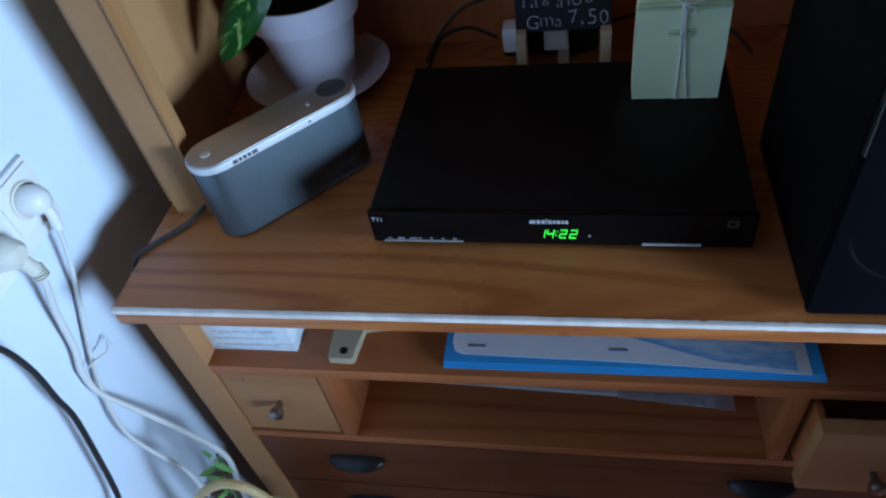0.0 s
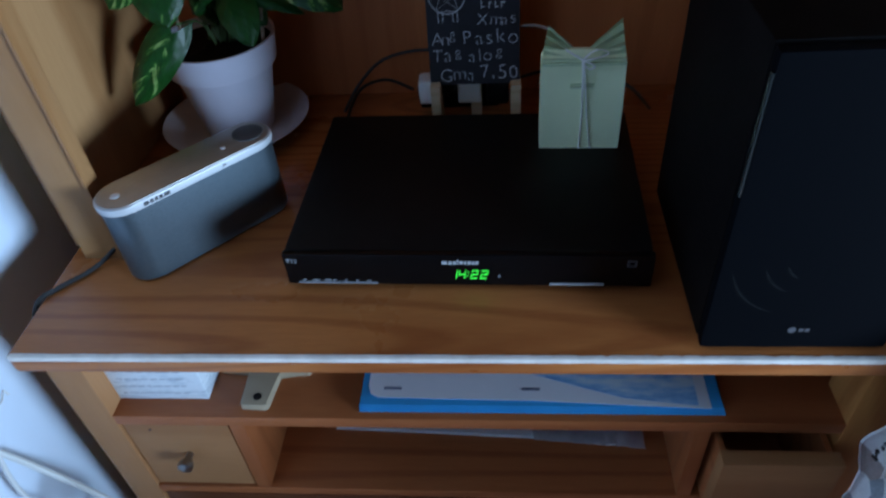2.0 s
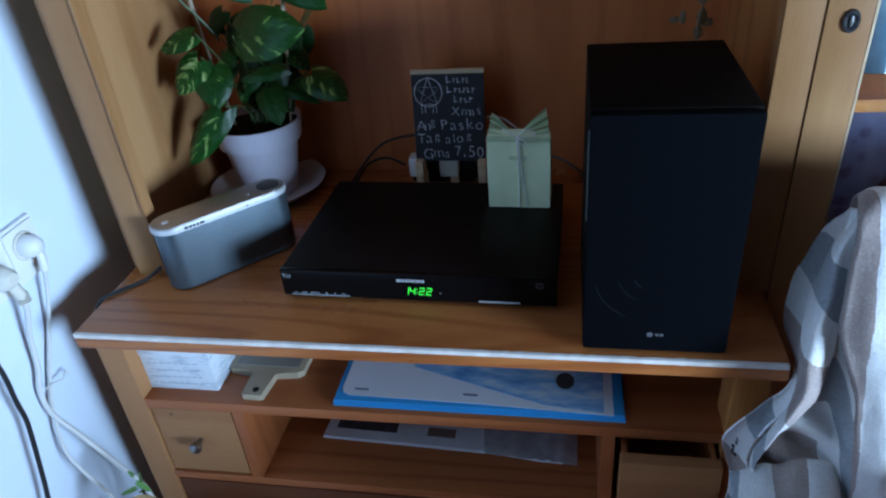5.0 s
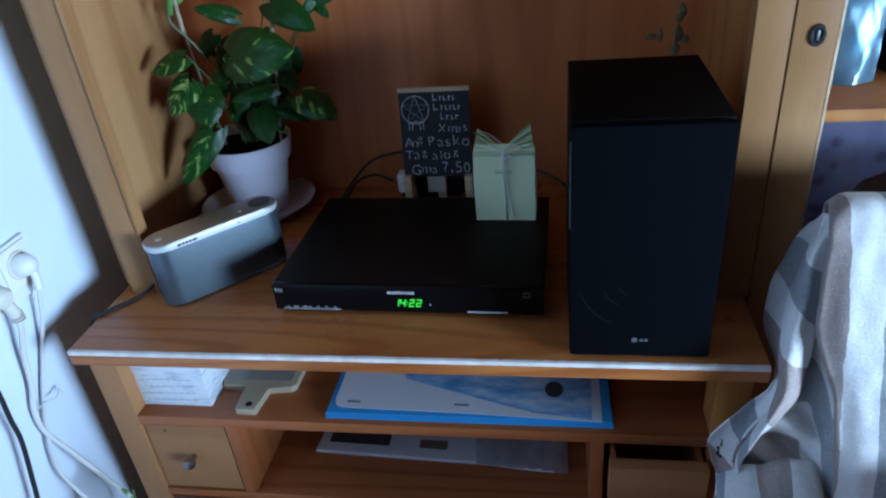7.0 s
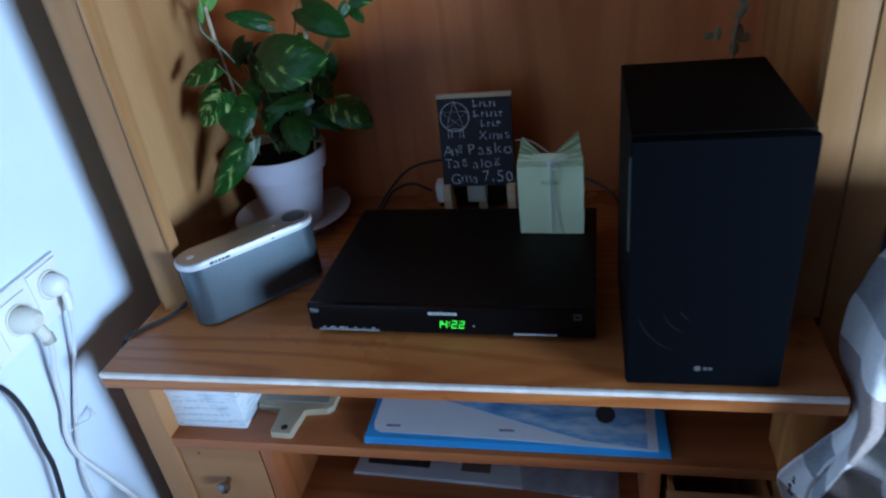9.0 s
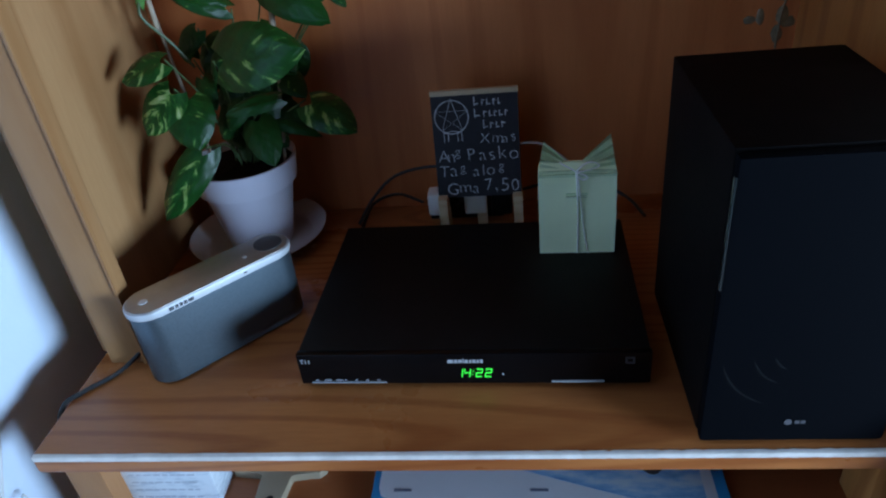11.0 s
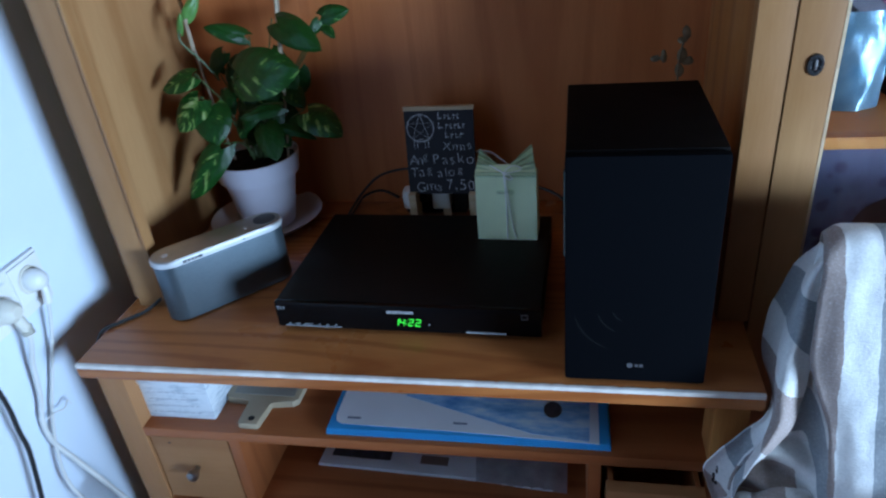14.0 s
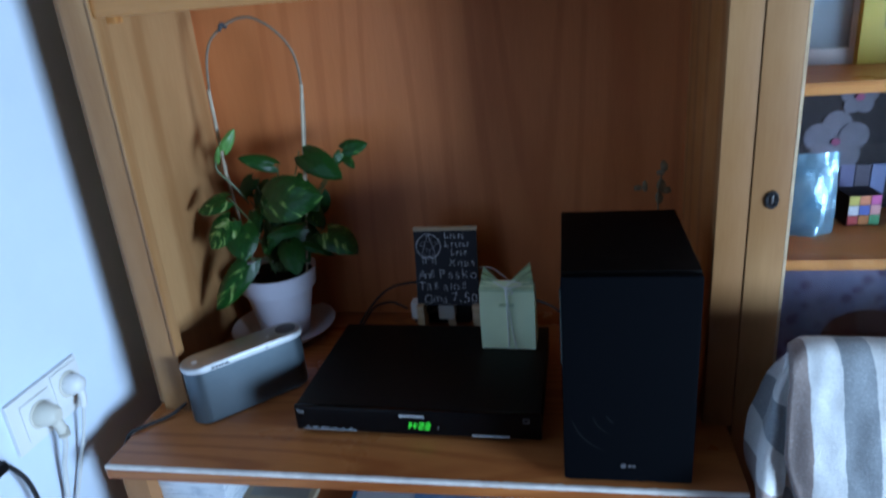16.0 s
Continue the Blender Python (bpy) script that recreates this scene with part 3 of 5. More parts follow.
for cx, cz, r in ((-0.108, 0.118, 0.046), (-0.08, 0.19, 0.026), (0.03, 0.14, 0.036)):
    bm = bmesh.new()
    for k in range(5):
        a = math.pi / 2 + 2 * math.pi * k / 5
        out = [(cx + r * 0.62 * math.cos(a) + r * 0.5 * math.cos(b), cz + r * 0.62 * math.sin(a) + r * 0.5 * math.sin(b)) for b in [2 * math.pi * i / 14 for i in range(14)]]
        turned_bm = prism(out, 0.0005 * k, 0.0005 * k + 0.0006)
        me = bpy.data.meshes.new("petal")
        turned_bm.to_mesh(me)
        turned_bm.free()
        bm.from_mesh(me)
    part("printed_orchid", turned(bm, pose(0, -0.001, 0, 90, 0, 0)), dimmed_orchid, ca, "pale printed orchid")
    part("orchid_heart", turned(prism([(cx + 0.007 * math.cos(b), cz + 0.006 * math.sin(b)) for b in [2 * math.pi * i / 10 for i in range(10)]], 0, 0.004), pose(0, -0.001, 0, 90, 0, 0)), orchid_heart, ca)
for k, c in enumerate(((0.1, 0.1, 0.2), (0.05, 0.04, 0.07), (0.09, 0.12, 0.25))):
    part("spine", boxed(-0.095 + 0.024 * k, -0.073 + 0.024 * k, -0.004, 0, 0.002, 0.078), plain("spine_colour", c), ca)
pf = thing("photo_frame", "white wooden photo frame leaning in the display cabinet", "frame", (1.112, 0.35, 1.2625), -8)
bm = boxed(-0.06, 0.06, 0, 0.014, 0, 0.024, r=0.002)
box(bm, -0.06, 0.06, 0, 0.014, 0.156, 0.18, r=0.002)
box(bm, -0.06, -0.036, 0, 0.014, 0.024, 0.156, r=0.002)
box(bm, 0.036, 0.06, 0, 0.014, 0.024, 0.156, r=0.002)
part("frame_border", bm, plain("dimmed_frame_paint", (0.4, 0.4, 0.41)), pf)
part("picture", boxed(-0.036, 0.036, 0.008, 0.012, 0.024, 0.156), plain("faded_picture", (0.2, 0.24, 0.27)), pf)
part("mount", boxed(-0.03, -0.022, 0.006, 0.008, 0.03, 0.15), white_card, pf)
bk = thing("book", "book with a yellow cover standing on the cabinet shelf", "book", (1.222, 0.335, 1.2625), 3)
part("cover", boxed(-0.066, 0.066, 0, 0.03, 0, 0.2, r=0.002), yellow_book, bk)
part("title_bar", boxed(-0.035, -0.027, -0.0008, 0.001, 0.05, 0.15), plain("title_ink", (0.2, 0.14, 0.02)), bk)

# ---- subwoofer ----
sw = thing("subwoofer", "black wireless subwoofer with a cloth front", "speaker", (0.813, 0.012, H))
bm = boxed(-0.0865, 0.0865, 0.014, 0.25, 0.006, 0.32, r=0.003)
part("cabinet_body", bm, black_lacquer, sw)
bm = boxed(-0.087, 0.087, -0.002, 0.0125, 0.005, 0.3185, r=0.006)
gr = part("grille_cover", bm, grille, sw, "dark woven grille cloth")
bm = bmesh.new()                                   # raised arcs stand for the sheen on the driver's rings behind the cloth
for r in (0.018, 0.036, 0.064):
    ring = []
    for k in range(25):
        a = math.pi * (0.95 + 0.55 * k / 24)
        ring.append((r * math.cos(a) - 0.012, 0.0005 + 0.0010 * (k / 12 - 1) ** 2, 0.118 + r * math.sin(a)))
    tube(ring, 0.003, 10, 1, bm, False)
part("driver_ring", bm, driver_mat, gr)
part("badge_disc", turned(lathe([(0.0037, 0), (0.0037, 0.0006)], segs=20), pose(-0.006, -0.002, 0.032, 90, 0, 0)), badge_grey, gr, "round grey badge")
for x_ in (0.0005, 0.006):
    part("badge_bar", boxed(x_, x_ + 0.0042, -0.0026, -0.0018, 0.0300, 0.0338), badge_grey, gr)
# strip added for the window's glint along the glossy edge
part("port_trim", boxed(-0.0884, -0.0866, -0.0012, 0.0035, 0.192, 0.302, r=0.0006), chamfer_mat, sw, "thin glossy strip added for the glint on the front edge")
for x in (-0.065, 0.065):
    for y in (0.035, 0.225):
        part("foot", lathe([(0.011, 0), (0.012, 0.0062)], (x, y, 0), 16), black_plastic, sw)

# ---- television decoder ----
de = thing("tv_decoder", "flat black television decoder with a green clock", "set-top box", (0.4955, 0.239, H), -1.3)
part("case", boxed(-0.199, 0.199, -0.134, 0.142, 0.008, 0.053, r=0.003), black_plastic, de)
fp = part("front_panel", boxed(-0.2005, 0.2005, -0.1425, -0.134, 0.008, 0.0525, r=0.002), black_gloss, de, "glossy black front panel")
fy = -0.1431
part("key_strip", boxed(-0.188, -0.098, fy - 0.0008, fy + 0.0008, 0.0105, 0.0115), grey_mark, fp, "row of small keys")
for k, (x, w_) in enumerate(((-0.183, 0.004), (-0.172, 0.008), (-0.158, 0.008), (-0.148, 0.003), (-0.135, 0.003), (-0.122, 0.003), (-0.109, 0.004))):
    part("key_mark", boxed(x, x + w_, fy - 0.0004, fy + 0.0008, 0.0138, 0.0149), grey_mark, fp)
part("flap_line", boxed(0.092, 0.150, fy - 0.0008, fy + 0.0008, 0.0105, 0.0128), grey_mark, fp)
lettering("T11", 0.0082, grey_mark, fp, pose(-0.197, fy, 0.040, 90, 0, 0), "model_lettering")
x = -0.024
for w_ in (0.0062, 0.0036, 0.0036, 0.0012, 0.0034, 0.0024, 0.0036, 0.0024, 0.003):
    part("logo_bar", boxed(x, x + w_, fy - 0.0004, fy + 0.0008, 0.0402, 0.0402 + (0.0042 if w_ != 0.0012 else 0.0062)), grey_mark, fp)
    x += w_ + 0.0013
bm = boxed(0.172, 0.182, fy - 0.0004, fy + 0.0008, 0.0375, 0.0395)
box(bm, 0.172, 0.182, fy - 0.0004, fy + 0.0008, 0.0445, 0.0465)
box(bm, 0.172, 0.174, fy - 0.0004, fy + 0.0008, 0.0395, 0.0445)
box(bm, 0.180, 0.182, fy - 0.0004, fy + 0.0008, 0.0395, 0.0445)
part("symbol", bm, dim_mark, fp)
part("standby_light", turned(lathe([(0.0012, 0), (0.0012, 0.0006)], segs=10), pose(0.038, fy + 0.0005, 0.0225, 90, 0, 0)), grey_mark, fp)


def segment_digit(ch, x, z, w_, h):
    """Slanted seven-segment figure."""
    on = {"1": "bc", "2": "abged", "4": "fgbc"}[ch]
    t, g = 0.0013, 0.0004
    bars = {"a": (g, w_ - g, h - t, h), "g": (g, w_ - g, h / 2 - t / 2, h / 2 + t / 2), "d": (g, w_ - g, 0, t), "f": (0, t, h / 2 + g, h - g), "b": (w_ - t, w_, h / 2 + g, h - g), "e": (0, t, g, h / 2 - g), "c": (w_ - t, w_, g, h / 2 - g)}
    bm = bmesh.new()
    for s in on:
        a, b, c, d = bars[s]
        box(bm, a, b, fy - 0.0004, fy + 0.0006, c, d)
    shear = Matrix(((1, 0, 0.16, x), (0, 1, 0, 0), (0, 0, 1, z), (0, 0, 0, 1)))
    return turned(bm, shear)


for ch, x in (("1", -0.0165), ("4", -0.0075), ("2", 0.0060), ("2", 0.0165)):
    part("clock_digit", segment_digit(ch, x, 0.0185, 0.0078, 0.0125), digits, fp, "lit green digit", 0)
for z_ in (0.0218, 0.0272):
    part("clock_colon", boxed(0.0022 + 0.16 * (z_ - 0.0185), 0.0034 + 0.16 * (z_ - 0.0185), fy - 0.0004, fy + 0.0006, z_, z_ + 0.0012), digits, fp, "", 0)
for x_ in (-0.17, 0.17):
    for y_ in (-0.115, 0.12):
        part("foot", lathe([(0.011, 0), (0.012, 0.0085)], (x_, y_, 0), 16), black_plastic, de)

# ---- portable speaker ----
sp = thing("portable_speaker", "grey portable speaker with a silver top", "speaker", (0.170, 0.197, H), 46)


def stadium(length, width, k=14):
    r, a = width / 2, (length - width) / 2
    right = [(a + r * math.cos(t), r * math.sin(t)) for t in [-math.pi / 2 + math.pi * i / k for i in range(k + 1)]]
    return right + [(-x, -y) for x, y in right]


part("cloth_body", prism(stadium(0.214, 0.055), 0.003, 0.1005, 0.002), speaker_cloth, sp, "slate-grey fabric body")
part("rim", prism(stadium(0.219, 0.060), 0.1005, 0.1095, 0.0015), bright_rim, sp, "bright silver rim")
tp = part("top_plate", prism(stadium(0.2145, 0.0555), 0.1095, 0.1110, 0.0006), silver, sp, "brushed silver top plate")
part("dial", lathe([(0.0185, 0), (0.0185, 0.001), (0.017, 0.0013)], (0.082, 0, 0.1110), 30), dim_mark, tp, "dark round volume dial")
part("button", lathe([(0.0055, 0), (0.005, 0.0008)], (-0.086, 0, 0.1110), 18), bright_rim, tp)
part("button", lathe([(0.003, 0), (0.003, 0.0006)], (0.045, -0.006, 0.1110), 12), bright_rim, tp)
part("base", prism(stadium(0.205, 0.046), 0.0, 0.003), black_plastic, sp)
for k, w_ in enumerate((0.006, 0.004, 0.004, 0.004, 0.007)):
    x = -0.068 + sum((0.006, 0.004, 0.004, 0.004, 0.007)[:k]) + 0.0015 * k
    part("logo_bar", boxed(x, x + w_, -0.0305, -0.0295, 0.1025, 0.107), dim_mark, sp)
part("jack", boxed(0.03, 0.034, -0.0304, -0.0298, 0.104, 0.106), dim_mark, sp)
cable = tube([(0.075, 0.165, 0.775), (0.052, 0.145, 0.758), (0.035, 0.125, 0.7535), (0.012, 0.10, 0.7535), (-0.006, 0.078, 0.748), (-0.012, 0.066, 0.70), (-0.012, 0.07, 0.5), (-0.015, 0.08, 0.2), (-0.02, 0.09, 0.004)], 0.003)
solid("power_cable", cable, black_cable, "black cable running over the cabinet's edge", "cable")

# ---- plant ----
PC = Vector((0.139, 0.446, H))
solid("plant_saucer", lathe([(0.070, 0.0), (0.078, 0.003), (0.106, 0.024), (0.1095, 0.025), (0.107, 0.022), (0.080, 0.005), (0.02, 0.004)], segs=56), saucer_plastic, "round pale plastic plant saucer with a flared rim", "saucer", "", PC + Vector((-0.004, 0, 0)))
pl = thing("potted_plant", "variegated pothos in a white plastic pot", "plant", PC + Vector((0, 0, 0.0055)))
part("pot", lathe([(0.047, 0.0), (0.05, 0.003), (0.0685, 0.102), (0.0695, 0.104), (0.0765, 0.106), (0.0815, 0.141), (0.082, 0.145), (0.0785, 0.145), (0.075, 0.125), (0.071, 0.12)], segs=56), pot_plastic, pl, "white pot with a broad rim")
bm = lathe([(0.0765, 0.131), (0.06, 0.135), (0.03, 0.137), (0.004, 0.138)], segs=40)
for v_ in bm.verts:
    v_.co.z += 0.004 * noise.noise(v_.co * 60)
part("soil", bm, soil, pl, "dark potting soil")


def local(q):
    return Vector(q) - PC - Vector((0, 0, 0.0055))


def leaf(parent, base, tip, wide=0.8, face=(0.35, -0.8, 0.45), cup=0.16, mat=None, rows=12):
    """A heart-shaped blade from its stalk to its point, folded along the midrib and drooping at the rim."""
    base, tip = local(base), local(tip)
    base = base + (tip - base) * 0.1
    tip = base + (tip - base) * 0.92
    way = tip - base
    size = way.length
    way.normalize()
    side = way.cross(Vector(face)).normalized()
    up = side.cross(way).normalized()
    seed = 13.7 * base.x + 31.1 * base.z
    twist = 0.35 * noise.noise((seed, 2, 5))
    bm = bmesh.new()
    uv = bm.loops.layers.uv.new("uv")
    lines, cols = [], 10
    for i in range(rows + 1):
        t = i / rows
        half = size * wide * 0.5 * ((t + 0.02) ** 0.33 * (1.0 - t) ** 0.7) / 0.54
        back = 0.22 * size * (1 - t) ** 4
        line = []
        for j in range(cols + 1):
            s = 2 * j / cols - 1
            along = size * t - back * abs(s) ** 1.3
            ripple = 0.03 * size * noise.noise((seed + 2.2 * s, 3 * t, 1)) + 0.012 * size * math.sin(11 * t + 5 * abs(s)) * abs(s)
            rise = cup * size * (0.5 * abs(s) - 1.0 * s * s) - 0.5 * cup * size * (2 * t - 0.7) ** 2 + ripple + twist * half * s
            line.append((bm.verts.new(base + way * along + side * (half * s) + up * rise), (s * 0.5 + 0.5, t)))
        lines.append(line)
    for a, b in zip(lines, lines[1:]):
        for j in range(cols):
            quad = (a[j], a[j + 1], b[j + 1], b[j])
            f = bm.faces.new([q[0] for q in quad])
            for loop, q in zip(f.loops, quad):
                loop[uv].uv = q[1]
    bmesh.ops.remove_doubles(bm, verts=bm.verts, dist=1e-5)
    return part("leaf", bm, mat or leaf_mat, parent, "", 180)


def stalk(parent, points, r=0.0013):
    return part("stem", tube([local(q) for q in points], r, 6, 5), stem_green, parent)


ROOT = Vector((0.145, 0.445, 0.87))
DEEP_GREEN = (
    ((0.173, 0.365, 1.072), (0.301, 0.335, 1.094), 0.78, (0.25, -0.8, 0.5)),
    ((0.137, 0.350, 0.960), (0.060, 0.300, 0.865), 0.46, (0.2, -0.9, 0.3)),
    ((0.188, 0.430, 1.121), (0.121, 0.400, 1.152), 0.5, (0.1, -0.8, 0.6)),
    ((0.240, 0.420, 1.150), (0.332, 0.380, 1.109), 0.58, (0.2, -0.8, 0.5)),
    ((0.317, 0.430, 1.146), (0.373, 0.430, 1.157), 0.68, (0.1, -0.9, 0.3)),
    ((0.322, 0.425, 1.143), (0.306, 0.410, 1.120), 0.8, (0.6, -0.7, 0.2)),
    ((0.249, 0.470, 1.055), (0.244, 0.470, 0.996), 0.85, (0.3, -0.9, 0.1)),
    ((0.191, 0.410, 0.977), (0.221, 0.360, 0.921), 0.75, (0.2, -0.8, 0.5)),
    ((0.274, 0.430, 0.945), (0.193, 0.410, 0.977), 0.36, (0.1, -0.5, 0.85)),
    ((0.102, 0.460, 1.049), (0.085, 0.470, 1.081), 0.8, (0.2, -0.85, 0.45)),
    ((0.120, 0.430, 1.035), (0.141, 0.400, 0.992), 0.6, (0.2, -0.85, 0.45)),
    ((0.178, 0.420, 1.003), (0.155, 0.390, 0.964), 0.7, (0.2, -0.85, 0.45)),
    ((0.208, 0.430, 0.936), (0.172, 0.410, 0.911), 0.6, (0.2, -0.85, 0.45)),
    ((0.131, 0.440, 0.957), (0.165, 0.400, 0.935), 0.6, (0.2, -0.85, 0.45)),
)
FLECKED = (
    ((0.120, 0.365, 1.028), (0.139, 0.320, 0.966), 1.0, (0.2, -0.7, 0.7)),
    ((0.322, 0.430, 1.137), (0.348, 0.410, 1.117), 0.6, (0.3, -0.7, 0.5)),
    ((0.265, 0.420, 0.993), (0.342, 0.390, 0.956), 0.8, (0.3, -0.7, 0.6)),
    ((0.242, 0.390, 1.012), (0.164, 0.360, 1.005), 0.42, (0.1, -0.6, 0.8)),
)
MARBLED = (
    ((0.106, 0.370, 1.078), (0.042, 0.350, 1.061), 0.78, (-0.25, -0.6, 0.75)),
    ((0.111, 0.360, 1.041), (0.066, 0.325, 0.989), 0.85, (0.1, -0.9, 0.4)),
)
FRESH = (
    ((0.094, 0.405, 1.157), (0.121, 0.420, 1.201), 0.5, (0.5, -0.8, 0.1)),
    ((0.080, 0.400, 1.135), (0.093, 0.395, 1.173), 0.34, (0.5, -0.8, 0.1)),
)
for blades, mat in ((DEEP_GREEN, leaf_mat), (FLECKED, flecked_leaf), (MARBLED, pale_leaf), (FRESH, fresh_leaf)):
    for b, t_, w_, f_ in blades:
        leaf(pl, b, t_, w_ * 1.02, f_, mat=mat)
        bv = Vector(b)
        if blades is FRESH:                         # these sit on the climbing vine
            continue
        stalk(pl, [ROOT + (bv - ROOT) * 0.08, ROOT + (bv - ROOT) * 0.5 + Vector((0, 0.012, 0.02)), bv])
rng = random.Random(21)
for k in range(26):                                 # dark leaves deep inside the plant
    a = 2.4 * k
    q = Vector((0.172 + 0.062 * math.cos(a) * rng.random(), 0.455 + 0.02 * math.sin(a), 0.955 + 0.14 * k / 25))
    way = Vector((0.8 * math.cos(a), -0.3 - 0.3 * rng.random(), -0.55 - 0.3 * rng.random())).normalized() * (0.05 + 0.02 * rng.random())
    leaf(pl, q, q + way, 0.8, (0.2, -0.8, 0.5))
    stalk(pl, [ROOT + Vector((0.02 * math.cos(a), 0.0, 0.0)), (ROOT + q) / 2 + Vector((0, 0.01, 0.02)), q])
hoop = [(0.105, 0.44, 0.85), (0.085, 0.44, 1.0), (0.076, 0.44, 1.10), (0.071, 0.44, 1.22), (0.083, 0.44, 1.335), (0.122, 0.44, 1.380), (0.183, 0.44, 1.392), (0.245, 0.44, 1.338), (0.256, 0.44, 1.25), (0.238, 0.44, 1.1), (0.215, 0.44, 0.94), (0.200, 0.44, 0.85)]
part("support_hoop", tube([local(q) for q in hoop], 0.0026, 8, 8), hoop_cane, pl, "thin bent cane support hoop")
for a, b in (((0.074, 0.439, 1.10), (0.072, 0.439, 1.27)), ((0.226, 0.439, 1.02), (0.2575, 0.439, 1.27))):
    part("support_rod", tube([local(a), local((Vector(a) + Vector(b)) / 2), local(b)], 0.0036, 8, 4), cane, pl, "pale stake")
part("tie", tube([local((0.118, 0.436, 1.374)), local((0.124, 0.434, 1.386)), local((0.128, 0.444, 1.379))], 0.0035, 6, 4), dim_mark, pl)
part("vine", tube([local(q) for q in ((0.12, 0.42, 1.05), (0.10, 0.41, 1.09), (0.078, 0.40, 1.125), (0.082, 0.40, 1.15))], 0.002, 6, 6), stem_green, pl)

# ---- chalkboard on its stand ----
cbd = thing("chalkboard_sign", "small chalkboard with white handwriting on wooden feet", "sign", (0.497, 0.435, H + 0.0535), 0)
lean = pose(0, 0, 0, -9, 0, 0)
bd = part("board", boxed(-0.063, 0.063, 0, 0.008, 0.014, 0.168, r=0.001), slate, cbd)
bd.matrix_local = lean
tr = part("top_edge", boxed(-0.0635, 0.0635, -0.001, 0.010, 0.168, 0.1755, r=0.001), bare_wood, cbd, "bare wooden top edge")
tr.matrix_local = lean
for x in (-0.063, 0.050):
    f = part("foot", boxed(x, x + 0.014, -0.012, 0.03, -0.0535, 0.018, r=0.001), bare_wood, cbd, "pale wooden foot")
part("back_strut", boxed(-0.008, 0.008, 0.028, 0.032, -0.0535, 0.09, r=0.001), bare_wood, cbd)
ring = [(-0.034 + 0.0245 * math.cos(a), -0.0005, 0.137 + 0.0245 * math.sin(a)) for a in [2 * math.pi * k / 28 for k in range(29)]]
bm = tube(ring, 0.0009, 5, 1, None, False)
star = [(-0.034 + 0.0255 * math.cos(math.pi / 2 + 4 * math.pi * k / 5), -0.0005, 0.138 + 0.0255 * math.sin(math.pi / 2 + 4 * math.pi * k / 5)) for k in range(6)]
tube(star, 0.0008, 5, 1, bm, False)
for x in (-0.047, -0.041, -0.027, -0.021):
    tube([(x, -0.0005, 0.116), (x + 0.0004, -0.0005, 0.101)], 0.0006, 5, 1, bm, False)
tube([(-0.047, -0.0005, 0.114), (-0.034, -0.0005, 0.117), (-0.021, -0.0005, 0.114)], 0.0006, 5, 1, bm, False)
part("chalk_lantern", bm, chalk, bd, "chalk drawing of a star lantern")
# handwriting, letter by letter: unequal sizes, slants and spacing
rng = random.Random(5)
for word, z, s_, xs, up in (("Xmas", 0.096, 0.0225, (0.0040, 0.0215, 0.0375, 0.0500), ()), ("AngPasko", 0.0705, 0.027, (-0.0585, -0.0450, -0.0335, -0.0150, 0.0025, 0.0165, 0.0300, 0.0455), (2,)),
                            ("Tagalog", 0.0465, 0.0265, (-0.0585, -0.0425, -0.0265, -0.0085, 0.0055, 0.0115, 0.0300), (2, 6)), ("7,50", 0.0215, 0.029, (0.0085, 0.0225, 0.0310, 0.0480), ()), ("Gma", 0.0200, 0.025, (-0.0500, -0.0310, -0.0110), ())):
    for k, (ch, x) in enumerate(zip(word, xs)):
        f_ = s_ * (0.92 + 0.16 * rng.random()) * (0.8 if k in up else 1.0)
        lettering(ch, f_, chalk, bd, pose(x, -0.0006, z + (0.008 if k in up else 0.0) + 0.0024 * (rng.random() - 0.5), 90, 14 * (rng.random() - 0.5), 0), "chalk_lettering", 0.0002, -0.022)
for x, z, ws in ((0.0, 0.152, (0.01, 0.006, 0.008, 0.006, 0.005)), (0.0, 0.135, (0.012, 0.007, 0.006, 0.006, 0.007, 0.006)), (0.012, 0.118, (0.009, 0.007, 0.007, 0.008))):
    bm = bmesh.new()
    for k, w_ in enumerate(ws):
        hgt = 0.0125 if k == 0 else 0.0088
        tube([(x, -0.0005, z), (x, -0.0005, z + hgt)], 0.0008, 5, 1, bm, False)
        tube([(x, -0.0005, z + hgt * (0.9 if k % 2 else 0.15)), (x + w_ * 0.6, -0.0005, z + hgt * (0.75 if k % 2 else 0.2))], 0.0008, 5, 1, bm, False)
        x += w_ + 0.0012
    part("chalk_bar", bm, chalk, bd)

# plugs and leads behind the decoder
ps = thing("power_strip", "black power strip with white plugs behind the decoder", "power strip", (0.47, 0.50, H))
part("strip_body", boxed(-0.06, 0.06, -0.01, 0.03, 0, 0.026, r=0.004), black_plastic, ps)
part("adapter", boxed(-0.058, -0.034, -0.042, -0.010, 0.024, 0.062, r=0.008), white_plastic, ps, "white plug adapter")
part("adapter", boxed(0.0, 0.034, -0.04, -0.010, 0.024, 0.070, r=0.004), cream_plastic, ps)
part("plug", turned(lathe([(0.018, 0), (0.02, 0.02), (0.012, 0.035)], segs=20), pose(-0.02, -0.012, 0.055, 90, 0, 0)), black_plastic, ps, "black round plug")
part("plug", boxed(0.042, 0.075, -0.04, -0.01, 0.02, 0.078, r=0.006), black_plastic, ps)
